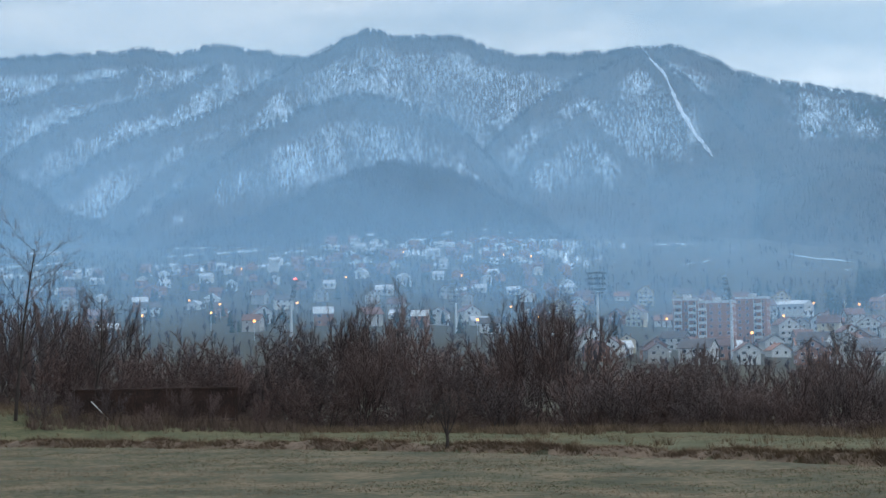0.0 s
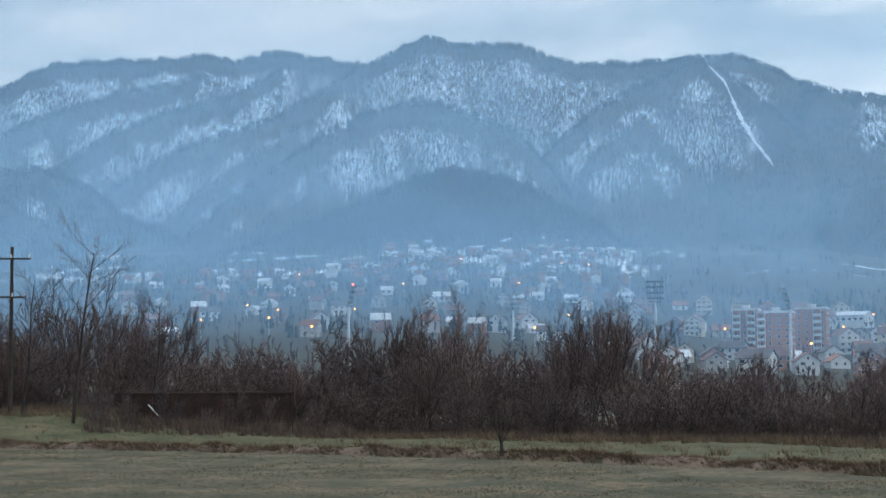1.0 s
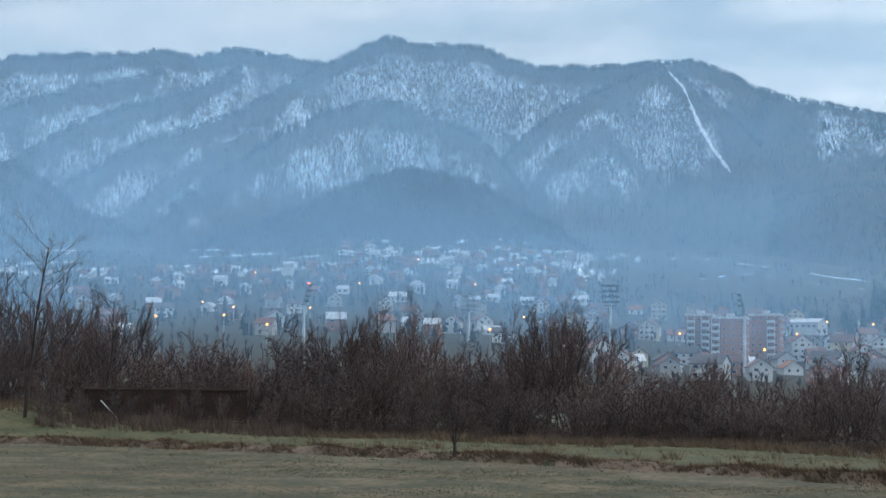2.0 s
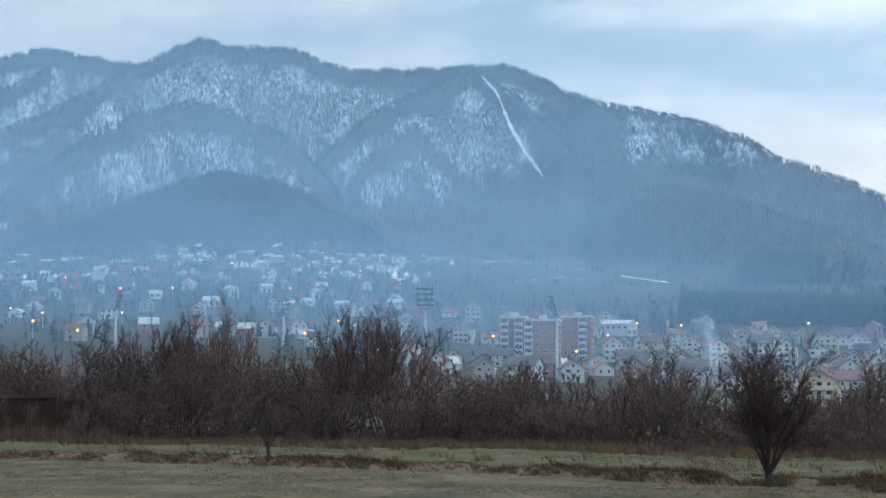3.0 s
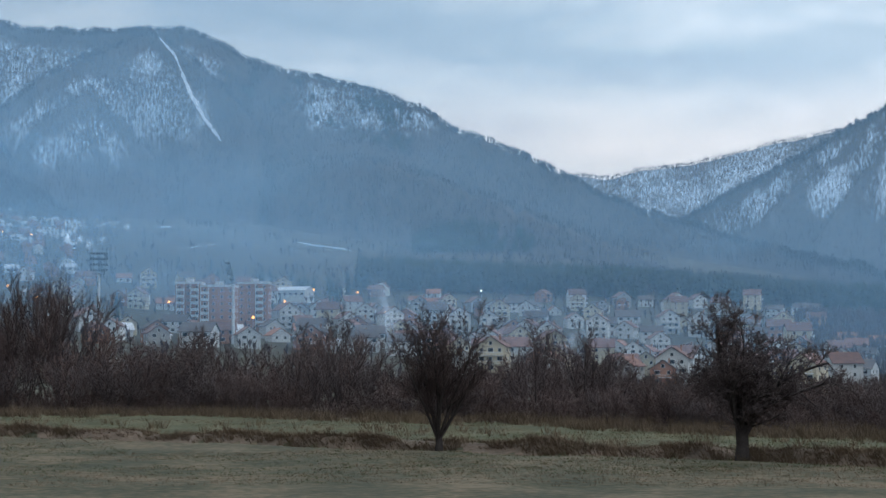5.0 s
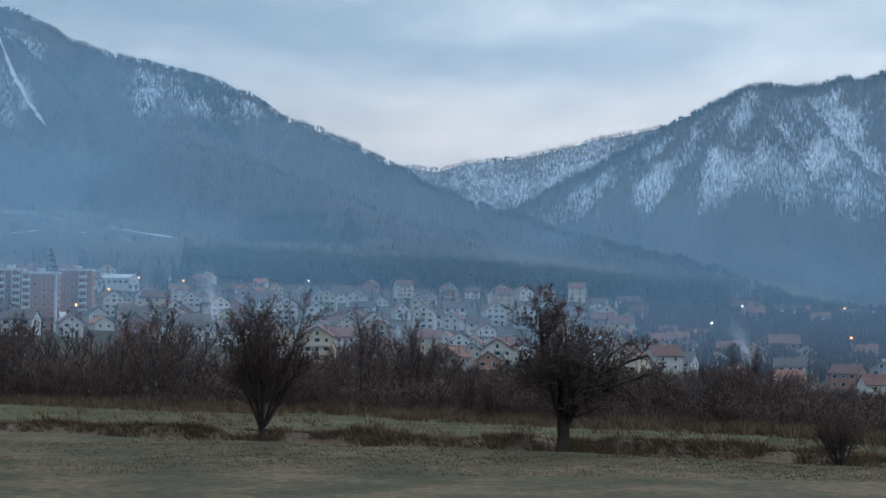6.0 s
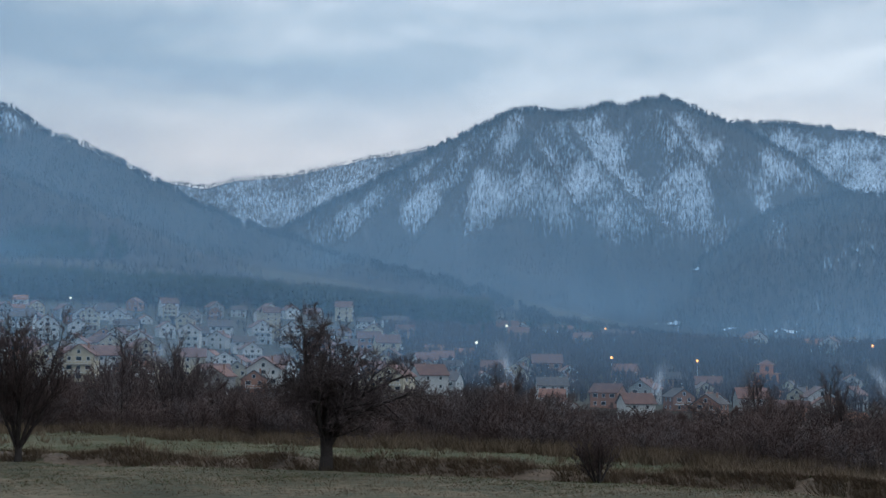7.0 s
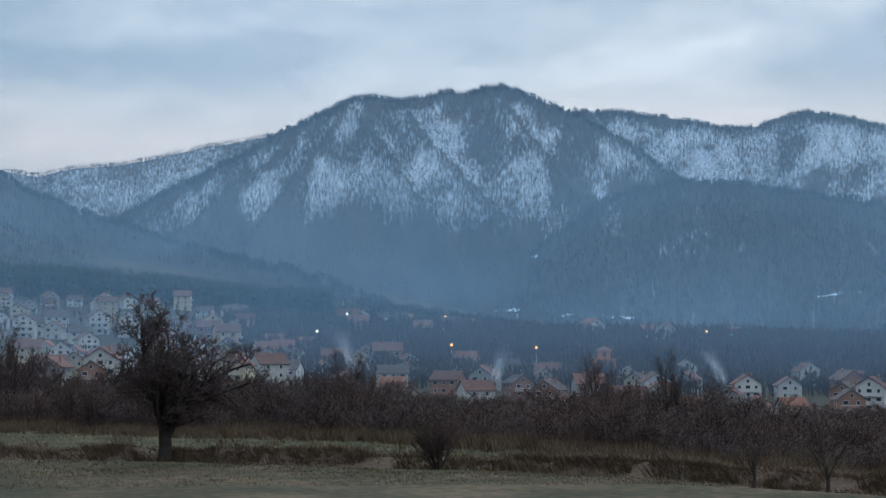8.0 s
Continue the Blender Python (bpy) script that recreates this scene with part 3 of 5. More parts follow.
tagged(woods("bare_woods", Z_WEST, -27, -17.5, 1600, 2380, 6000, 10, M_WOOD_FAR, seen_front(WEST)), "bare woods on the low ridge", "trees", kind="stuff")

for c, count in ((MAIN[0], 5200), (MAIN[1], 3800), (MAIN[2], 700), (MAIN[3], 700), (MAIN[4], 800), (MAIN[6], 1200), (MAIN[7], 900)):
    crown_row("crest_trees", Z_MAIN, c, count, 200 + count, "bare grey tree crowns along a crest of the range")
for c, count in ((RIGHT[0], 3400), (RIGHT[1], 2600)):
    crown_row("crest_trees", Z_RIGHT, c, count, 210 + count, "bare grey tree crowns along the snowy mountain's crest")
crown_row("crest_trees", Z_FAR, FAR[0], 1800, 231, "bare tree crowns along the far ridge", (6, 10))
crown_row("crest_trees", Z_SPUR, SPUR[0], 1500, 232, "bare tree crowns along the dark spur")
crown_row("crest_trees", Z_KNOLL, KNOLL[0], 1500, 233, "bare tree crowns along the rounded hill's back")
crown_row("crest_trees", Z_WEST, WEST[0], 1000, 234, "bare tree crowns along the low ridge")

# the cleared strip down the mountain
g = np.random.default_rng(3)
tail = np.arange(110)
wid = np.linspace(1.2, 4.2, 110) * (0.1 + 1.5 * fbm(tail / 5.0, tail * 0, 5, 4)) * np.clip((110 - tail) / 14, 0.1, 1)
rows = []
for k in (-1, -0.33, 0.33, 1):
    aa = RUN_AZ + np.degrees(k * wid / RUN_D) + np.degrees(2.5 / RUN_D) * (lattice(tail / 1.3, 0, 9 + int(3 * k)) - 0.5)
    x, y = polar(aa, RUN_D)
    rows.append(np.stack([x, y, Z_MAIN(aa, RUN_D) + 1.4], 1))
v = np.stack(rows, 1).reshape(-1, 3)
i = (np.arange(109)[:, None] * 4 + np.arange(3)[None]).ravel()
tagged(link_mesh("snow_strip", v, np.stack([i, i + 1, i + 5, i + 4], 1), M_SNOW), "white snow on a cleared strip down the mountain", "snow", kind="structure")

# ---- distance haze over the valley, painted on tinted see-through sheets ----
def mist(dist, dense, high, east, tint):
    """A thin tinted curtain that stands in for haze round the valley, from the ground up, thinner upwards and to the
    east.
    """
    az = np.arange(-45, 56, 1.0)
    zs = np.concatenate([np.arange(-30, 60, 6.0), np.arange(60, 300, 15.0), np.arange(300, 1001, 70.0)])
    A, Z = np.meshgrid(az, zs, indexing="ij")
    D = np.full(A.shape, float(dist))
    x, y = polar(A, D)
    land = ground_z(A, D)
    if dist > 1480:
        for zf in (Z_MAIN, Z_RIGHT, Z_SPUR, Z_KNOLL, Z_WEST):
            land = np.maximum(land, zf(A, D))
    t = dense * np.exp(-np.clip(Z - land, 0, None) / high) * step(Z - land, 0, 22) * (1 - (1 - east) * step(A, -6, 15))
    n, m = len(az), len(zs)
    i = (np.arange(n - 1)[:, None] * m + np.arange(m - 1)[None]).ravel()
    o = link_mesh("mist", np.stack([x, y, Z], -1).reshape(-1, 3), np.stack([i, i + 1, i + m + 1, i + m], 1), haze_smoke_material("valley_haze_tint", tint))
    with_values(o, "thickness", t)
    return tagged(smooth(o), "blue tinted sheet that stands in for haze over the valley", "mist", kind="structure")


# the blue tints put the colour of distance haze into the sheets
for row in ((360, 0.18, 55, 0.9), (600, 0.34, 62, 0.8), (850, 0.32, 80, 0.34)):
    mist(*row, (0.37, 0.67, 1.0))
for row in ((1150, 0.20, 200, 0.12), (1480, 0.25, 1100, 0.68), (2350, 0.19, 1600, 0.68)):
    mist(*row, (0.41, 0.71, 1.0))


# ---- thin snow left on field edges and tracks ----
def land(az, d):
    z = ground_z(az, d)
    for zf in (Z_MAIN, Z_SPUR, Z_KNOLL):
        z = np.maximum(z, zf(az, d))
    return z


for a0, a1, e0, e1, deep in ((-0.6, 1.1, 3.95, 4.0, 9), (1.1, 5.8, 3.9, 3.2, 5), (-1.6, 2.0, 3.1, 3.5, 4), (2.0, 5.5, 3.45, 2.95, 4), (-8.6, -6.9, 4.2, 4.6, 8), (-6.3, -5.0, 4.6, 4.4, 7),
                             (39.0, 40.6, 1.68, 1.8, 9), (27.8, 29.8, 1.2, 1.3, 8), (29.3, 30.4, 2.75, 3.15, 14), (-17.3, -16.2, 3.2, 3.25, 8), (31.0, 33.5, 1.1, 1.0, 7)):
    aa = np.linspace(a0, a1, 26)
    dd = []
    for a, e in zip(aa, np.linspace(e0, e1, 26) + 0.10 * (fbm(aa * 2, aa * 0, 3, 2) - 0.5)):
        d = np.arange(950, 3000, 6.0)
        el = np.degrees(np.arctan2(land(np.full(d.shape, a), d) - EYE, d))
        hit = np.nonzero(el >= e)[0]
        dd.append(float(d[hit[0]]) if len(hit) else 1500.0)
    dd = np.convolve(np.pad(dd, 2, mode="edge"), np.ones(5) / 5, "valid")
    w = deep * np.clip(1.6 * (lattice(np.arange(26) / 1.4, 0, int(a0 * 7) + 90) - 0.40), 0.01, 1)
    edges = [np.stack([*polar(aa, dd + k * w), land(aa, dd + k * w) + 0.7], 1) for k in (-1, 0, 1)]
    v = np.stack(edges, 1).reshape(-1, 3)
    i = (np.arange(25)[:, None] * 3 + np.arange(2)[None]).ravel()
    tagged(link_mesh("snow_patch", v, np.stack([i, i + 1, i + 4, i + 3], 1), M_SNOW), "narrow strip of old snow along a field edge", "snow", kind="structure")


# ---- bare trees and shrubs ----
def grow(g, p, d, length, radius, level, cfg, out):
    """One branch as a bent chain of segments, then its side branches."""
    steps = cfg["steps"][level]
    pts, q, dd = [Vector(p)], Vector(p), Vector(d).normalized()
    for s in range(steps):
        bend = Vector((g.uniform(-1, 1), g.uniform(-1, 1), g.uniform(-0.6, 0.8))) * cfg["bend"][level]
        dd = (dd + bend + Vector((0, 0, cfg["up"][level]))).normalized()
        nq = q + dd * (length / steps)
        r0, r1 = radius * (1 - 0.75 * s / steps), radius * (1 - 0.75 * (s + 1) / steps)
        out[level].append((*q, *nq, r0, r1))
        q = nq
        pts.append(q.copy())
    if level + 1 >= len(cfg["steps"]):
        return
    many = cfg["many"][level]
    for k in range(many):
        f = cfg["first"][level] + (1 - cfg["first"][level]) * (k + g.uniform(0, 1)) / many
        j = min(int(f * steps), steps - 1)
        at_ = pts[j].lerp(pts[j + 1], f * steps - j)
        along = (pts[j + 1] - pts[j]).normalized()
        side_ = along.orthogonal().normalized()
        side_.rotate(Matrix.Rotation(k * 2.4 + g.uniform(-0.5, 0.5) + radius * 40, 3, along))
        ang = radians(g.uniform(*cfg["angle"][level]))
        nd = along * math.cos(ang) + side_ * math.sin(ang)
        grow(g, at_, nd, length * g.uniform(*cfg["ratio"][level]) * (1 - 0.45 * f), max(radius * (0.5 if level else 0.36) * (1 - 0.5 * f), cfg["thin"]), level + 1, cfg, out)


def tubes(name, segs, mat_, parent, sides=3, tips=()):
    """Tapered tubes for the limbs and three-sided spikes for the last twigs, as one mesh."""
    verts, faces, at_ = [], [], 0
    for group, spike in ((segs, False), (tips, True)):
        if not len(group):
            continue
        s = np.array(group, float)
        p0, p1, r0, r1 = s[:, 0:3], s[:, 3:6], s[:, 6], s[:, 7]
        ax = p1 - p0
        ax /= np.linalg.norm(ax, axis=1)[:, None] + 1e-9
        ref = np.where(np.abs(ax[:, 2:3]) > 0.9, [[1.0, 0, 0]], [[0, 0, 1.0]])
        u = np.cross(ax, ref)
        u /= np.linalg.norm(u, axis=1)[:, None] + 1e-9
        w = np.cross(ax, u)
        k_ = [(math.cos(2 * math.pi * k / sides), math.sin(2 * math.pi * k / sides)) for k in range(sides)]
        rings = [p0 + r0[:, None] * (c * u + q * w) for c, q in k_]
        rings += [p1] if spike else [p1 + r1[:, None] * (c * u + q * w) for c, q in k_]
        verts.append(np.stack(rings, 1).reshape(-1, 3))
        i = at_ + np.arange(len(s))[:, None] * len(rings)
        for k in range(sides):
            j = (k + 1) % sides
            if spike:
                faces.append(i + np.array([[k, j, sides]]))
            else:
                faces.append(i + np.array([[k, j, sides + j]]))
                faces.append(i + np.array([[k, sides + j, sides + k]]))
        at_ += len(s) * len(rings)
    return smooth(link_mesh(name, np.concatenate(verts), np.concatenate(faces), mat_, parent))


def plant(name, seed, stems, height, cfg, lean=0.25, girth=0.05, ring=0.3, twig=None, trunk_levels=2, bole=0.0, dome=0.0):
    """A bare tree or shrub of unit origin: an empty with a trunk and a crown of twigs."""
    g = random.Random(seed)
    root = new(name)
    out = [[] for _ in cfg["steps"]]
    if bole:
        out[0].append((0, 0, -0.2, 0.03, 0, bole * 0.5, girth * 2.6, girth * 1.9))
        out[0].append((0.03, 0, bole * 0.5, 0, 0, bole + 0.15, girth * 1.9, girth * 1.8))
    for s in range(stems):
        a = 2 * math.pi * (s + g.uniform(0, 0.8)) / stems
        k = g.uniform(0.2, 1.0) if stems > 1 else 0.0
        d = Vector((math.cos(a) * lean * k, math.sin(a) * lean * k, 1))
        grow(g, (math.cos(a) * ring * k, math.sin(a) * ring * k, bole - 0.15), d, height * g.uniform(0.72, 1.0) * (1 - dome * k) if stems > 1 else height, girth * g.uniform(0.7, 1.1), 0, cfg, out)
        if trunk_levels == 1:
            tubes("stem", out[0], M_BARK, root)
            out[0] = []
    if trunk_levels > 1:
        tubes("trunk", sum(out[:trunk_levels], []), M_BARK, root, 5 if stems == 1 else 3)
    tubes("crown", sum(out[trunk_levels:-1], []), twig or M_TWIG, root, 3, out[-1])
    return root


BUSH = dict(steps=[5, 2, 1, 1], bend=[0.16, 0.22, 0.28, 0.25], up=[0.06, 0.10, 0.10, 0.08], many=[8, 5, 4], first=[0.26, 0.15, 0.1],
            angle=[(20, 55), (20, 50), (15, 45)], ratio=[(0.40, 0.64), (0.45, 0.7), (0.6, 0.95)], thin=0.0125)
DENSE = dict(BUSH, angle=[(25, 65), (25, 65), (25, 65)], first=[0.14, 0.1, 0.1])
UPRIGHT = dict(BUSH, many=[9, 4, 4], angle=[(12, 32), (15, 38), (20, 45)], up=[0.05, 0.2, 0.2, 0.15])
VASE = dict(steps=[5, 4, 3, 2, 1], bend=[0.08, 0.13, 0.2, 0.25, 0.25], up=[0.05, 0.08, 0.10, 0.1, 0.1], many=[9, 7, 5, 4], first=[0.14, 0.15, 0.12, 0.1],
            angle=[(14, 36), (18, 45), (20, 50), (20, 50)], ratio=[(0.42, 0.66), (0.38, 0.6), (0.4, 0.6), (0.4, 0.6)], thin=0.0085)
SMALL = dict(BUSH, many=[11, 5, 3], first=[0.28, 0.2, 0.2], angle=[(35, 65), (25, 55), (25, 55)], ratio=[(0.4, 0.62), (0.4, 0.6), (0.35, 0.6)], thin=0.006)


def ground_at(az, d):
    x, y = polar(az, d)
    return Vector((float(x), float(y), float(ground_z(az, d))))


def stand(ob, az, d, turn=0.0, size=1.0, sink=0.0, tall=1.0):
    p = ground_at(az, d)
    ob.matrix_basis = pose(p.x, p.y, p.z - sink, 0, 0, turn)
    ob.scale = (size, size, size * tall)
    return ob


# single trees along the ditch
OLD = dict(steps=[5, 5, 3, 2, 1], bend=[0.16, 0.24, 0.30, 0.32, 0.3], up=[0.02, 0.03, 0.02, 0.02, 0.02], many=[9, 8, 6, 5], first=[0.16, 0.15, 0.12, 0.1],
           angle=[(30, 70), (25, 65), (25, 65), (25, 65)], ratio=[(0.40, 0.60), (0.42, 0.64), (0.42, 0.64), (0.4, 0.65)], thin=0.0115)
t = plant("bare_tree", 23, 9, 4.6, dict(OLD, up=[0.07, 0.05, 0.03, 0.02, 0.02], first=[0.08, 0.15, 0.12, 0.1]), 0.55, 0.11, 0.08, M_TWIG_GREY, bole=0.95, dome=0.42)
limb = [[] for _ in range(5)]
for k, (turn, rise_) in enumerate(((-12, 0.75), (14, 0.95), (-30, 0.3), (172, 0.5))):
    a = radians(turn)
    grow(random.Random(51 + k), (0, 0, 1.25 + 0.3 * k), (math.cos(a), math.sin(a), rise_), 2.9 if k < 2 else 1.5, 0.10, 0, dict(OLD, up=[-0.10, -0.04, 0.0, 0.0, 0.0]), limb)
tubes("limb", limb[0] + limb[1], M_BARK, t, 4)
tubes("side_crown", sum(limb[2:-1], []), M_TWIG_GREY, t, 3, limb[-1])
tagged(stand(t, 18.45, 58.6, -18.5, 1.13), "large dark bare tree with a spreading crown by the ditch", "tree", "trees along the ditch")
OVAL = dict(VASE, many=[11, 8, 5, 4], first=[0.2, 0.15, 0.12, 0.1], bend=[0.07, 0.13, 0.2, 0.25, 0.25], up=[0.05, 0.07, 0.08, 0.08, 0.08],
            angle=[(20, 46), (18, 45), (20, 50), (20, 50)], ratio=[(0.34, 0.52), (0.38, 0.6), (0.4, 0.6), (0.4, 0.6)], thin=0.0095)
t = plant("bare_tree", 8, 12, 4.6, OVAL, 0.85, 0.07, 0.06, bole=0.6, dome=0.36)
tagged(stand(t, 8.62, 63.3, 0, 1.14), "bare oval tree with limbs rising from a short trunk", "tree", "trees along the ditch")
t = plant("bare_tree", 4, 6, 2.0, dict(SMALL, many=[7, 5, 4], thin=0.011, angle=[(18, 45), (25, 55), (25, 55)]), 0.75, 0.045, 0.04, M_BARK, bole=0.7, dome=0.2)
tagged(stand(t, -7.57, 79.5), "small bare sapling on the ditch bank", "tree", "trees along the ditch")
t = plant("bare_tree", 14, 8, 1.75, dict(VASE, thin=0.008), 0.75, 0.05, 0.08, bole=0.15, dome=0.3)
tagged(stand(t, 27.32, 53.9), "low bushy bare tree by the ditch", "tree", "trees along the ditch")
t = plant("bare_tree", 17, 4, 1.35, dict(SMALL, thin=0.0075), 0.7, 0.03, 0.04, bole=0.55, dome=0.2)
tagged(stand(t, 37.51, 47.2), "small forked bare tree in the meadow", "tree", "trees along the ditch")
t = plant("bare_tree", 19, 4, 1.45, dict(SMALL, thin=0.0075), 0.6, 0.03, 0.04, bole=0.5, dome=0.2)
tagged(stand(t, 39.82, 46.2), "small slim bare tree in the meadow", "tree", "trees along the ditch")

# the thicket behind the meadow
TOP = ([-24, -20.7, -17.7, -14.6, -12.7, -11.2, -9.75, -8.1, -7.2, -5.3, -3.8, -1.7, 1, 3.3, 5.2, 6.6, 9, 10.7, 11.9, 13.3, 15, 17.1, 21.6, 24, 26, 27.8, 29.6, 32.4, 36, 38.6, 42],
       [2.6, 3.2, 2.0, 1.8, 1.2, 1.65, 2.35, 1.8, 0.7, 1.9, 1.9, 0.95, 0.3, 0.3, 0.8, -0.3, -0.3, 0.1, 0.3, 0.35, -0.6, -0.5, -1.0, -0.8, -1.05, -1.8, -1.6, -1.4, -1.4, -1.9, -1.9])
ROUND = dict(steps=[4, 2, 1, 1], bend=[0.14, 0.20, 0.25, 0.25], up=[0.07, 0.12, 0.12, 0.10], many=[8, 6, 4], first=[0.10, 0.12, 0.1],
             angle=[(18, 48), (20, 48), (15, 45)], ratio=[(0.40, 0.62), (0.44, 0.68), (0.5, 0.85)], thin=0.020)
LOW = dict(ROUND, many=[6, 5, 4], first=[0.04, 0.05, 0.1], angle=[(25, 70), (25, 65), (25, 60)])
kinds = [plant("bare_shrub", 100 + k, (7, 6, 7, 5)[k % 4], 4.0, (ROUND, dict(DENSE, thin=0.019), ROUND, dict(UPRIGHT, thin=0.018))[k % 4], (0.85, 0.7, 0.95, 0.5)[k % 4], 0.036, 0.45, (M_TWIG, M_TWIG_GREY, M_TWIG)[k % 3], 1, dome=(0.32, 0.2, 0.4, 0.1)[k % 4])
         for k in range(9)]
lows = [plant("bare_shrub", 140 + k, 6, 1.5, dict(LOW, thin=0.017), 1.3, 0.018, 0.9, (M_TWIG, M_TWIG_GREY)[k % 2], 2, dome=0.35) for k in range(3)]
texts = ["rounded brown bare shrub in the thicket", "grey-brown bare shrub with many fine twigs", "broad brown bare shrub in the thicket", "upright bare shrub in the thicket"]
for k, o in enumerate(kinds):
    tagged(o, texts[k % 4], "shrub", "shrubs of the thicket")
g = random.Random(31)


REST = []


def shrub(kind, az, d, wide, size, single=True):
    """A shrub of its own, or one more in the mass behind that cannot be told apart."""
    p = ground_at(az, d)
    m = pose(p.x, p.y, p.z - 0.05, 0, 0, g.uniform(0, 360)) @ Matrix.Diagonal((wide, wide, size, 1))
    if single:
        copy_thing(kind, pose(0, 0, 0)).matrix_basis = m
    else:
        REST.append((kind, m))


def mass(name, items, mat_):
    """Many shrubs joined into one mesh."""
    verts, faces, at_ = [], [], 0
    for kind, m in items:
        mm = np.array(m)
        for c in kind.children:
            me = c.data
            co, ix = np.empty(len(me.vertices) * 3, np.float32), np.empty(len(me.loops), np.int32)
            me.vertices.foreach_get("co", co)
            me.loops.foreach_get("vertex_index", ix)
            verts.append(co.reshape(-1, 3) @ mm[:3, :3].T + mm[:3, 3])
            faces.append(ix.reshape(-1, 3) + at_)
            at_ += len(me.vertices)
    return link_mesh(name, np.concatenate(verts), np.concatenate(faces), mat_)


for row, (back, gap, share, az) in enumerate(((2.0, 2.9, 0.60, -24.5), (6.0, 2.4, 0.82, -24.5), (12.0, 2.2, 0.98, -24.5), (20.0, 2.6, 0.95, -24.5), (38.0, 4.2, 0.90, 4.0))):
    while az < 42:
        d = float(np.interp(az, *BRUSH)) + back + g.uniform(-1.8, 2.8)
        top_el = float(np.interp(az, *TOP)) + 0.05 + 0.25 * min(1.0, max(0.0, (az - 12) / 8))
        # the thicket's outline rises and falls in clumps
        clump_ = float(fbm(np.array(az * 0.95), np.array(row * 3.3), 66, 2))
        h = EYE + d * math.tan(radians(top_el)) - ground_at(az, d).z
        h *= share * (0.62 + 0.74 * clump_) * g.uniform(0.84, 1.12)
        size = max(h, 1.1) / 4.0
        wide = min(max(size * g.uniform(0.85, 1.25), 0.75), 1.55)
        shrub(kinds[g.randrange(9)], az, d, wide, size, row < 3)
        az += (0.72 if az > 13 else 1.0) * math.degrees(gap * g.uniform(0.6, 1.3) * max(0.75, min(wide, 1.25)) / d)
for back, gap in ((0.2, 3.0), (4.0, 2.0), (9.0, 1.9), (16.0, 2.4)):
    az = -24.5
    while az < 42:
        d = float(np.interp(az, *BRUSH)) + back + g.uniform(-0.8, 2.5)
        size = g.uniform(0.7, 1.5) if back > 1 else g.uniform(0.3, 0.75)
        shrub(lows[g.randrange(3)], az, d, size * g.uniform(0.9, 1.3), size, False)
        az += math.degrees(gap * g.uniform(0.5, 1.5) / d)
for az, d, size in ((-19.6, 107.5, 0.5), (-18.4, 108, 0.62), (-17.2, 107, 0.4), (-16.1, 108, 0.7), (-15.2, 107, 0.55), (-13.6, 106, 0.6), (-20.6, 107, 0.7)):
    shrub(kinds[g.randrange(9)], az, d, size * 0.8, size)
tagged(mass("bramble_undergrowth", [q for q in REST if q[0] in lows], M_TWIG), "low brown brambles under and before the thicket", "brambles", kind="stuff")
tagged(mass("bare_thicket", [q for q in REST if q[0] not in lows], M_TWIG_GREY), "grey-brown bare shrubs deep in the thicket", "shrubs", kind="stuff")
kinds += lows
for o in kinds:
    for c in list(o.children):
        bpy.data.objects.remove(c)
    bpy.data.objects.remove(o)


# ---- dead grass and weeds ----
def tufts(name, seed, spots, blades, tall, mat_, lean=0.5):
    """Clumps of dead blades: spots is an array of x, y, z and size."""
    g = np.random.default_rng(seed)
    n = len(spots) * blades
    s = np.repeat(spots, blades, 0)
    a, r = g.uniform(0, 2 * math.pi, n), g.uniform(0, 0.22, n) * s[:, 3]
    b = np.stack([s[:, 0] + r * np.cos(a), s[:, 1] + r * np.sin(a), s[:, 2] - 0.03], 1)
    h = g.uniform(0.5, 1.0, n) * tall * s[:, 3]
    k = g.uniform(0.1, lean, n) * h
    tip = b + np.stack([np.cos(a) * k, np.sin(a) * k, h], 1)
    w = g.uniform(0.008, 0.02, n)[:, None] * np.stack([-np.sin(a + 0.7), np.cos(a + 0.7), np.zeros(n)], 1)
    v = np.stack([b - w, b + w, tip], 1).reshape(-1, 3)
    return link_mesh(name, v, np.arange(3 * n).reshape(-1, 3), mat_)


def strewn(seed, n, line, lo, hi, az0=-25, az1=43, spread=0.5, mask=0.0):
    g = np.random.default_rng(seed)
    az = g.uniform(az0, az1, n)
    d = np.interp(az, *line) + lo + (hi - lo) * g.beta(1, 1 / spread, n)
    x, y = polar(az, d)
    keep = fbm(x / 1.1, y / 1.1, seed, 3) > mask
    size = g.uniform(0.6, 1.2, n) * (0.35 + 1.4 * fbm(x / 2.4, y / 2.4, seed + 3, 3))
    return np.stack([x, y, ground_z(az, d), size], 1)[keep]


tagged(tufts("dead_grass", 1, strewn(1, 9000, DITCH, 0.1, 3.4, spread=0.9, mask=0.42), 10, 0.30, M_STRAW, 1.3), "dead brown grass along the ditch bank", "grass", kind="stuff")
tagged(tufts("dead_weeds", 2, strewn(2, 5000, DITCH, 0.5, 2.3, spread=0.9, mask=0.48), 12, 0.17, M_SEDGE, 1.5), "dark dead weeds in the ditch", "weeds", kind="stuff")
tagged(tufts("dead_grass", 3, strewn(3, 12000, BRUSH, -4.5, 4, spread=1.0, mask=0.44), 9, 0.5, M_STRAW, 0.9), "straw-coloured grass at the thicket's foot", "grass", kind="stuff")
tagged(tufts("dead_weeds", 4, strewn(4, 8000, BRUSH, -2.2, 9, spread=1.0, mask=0.48), 9, 0.34, M_BRAMBLE, 1.2), "brown undergrowth below the thicket", "weeds", kind="stuff")


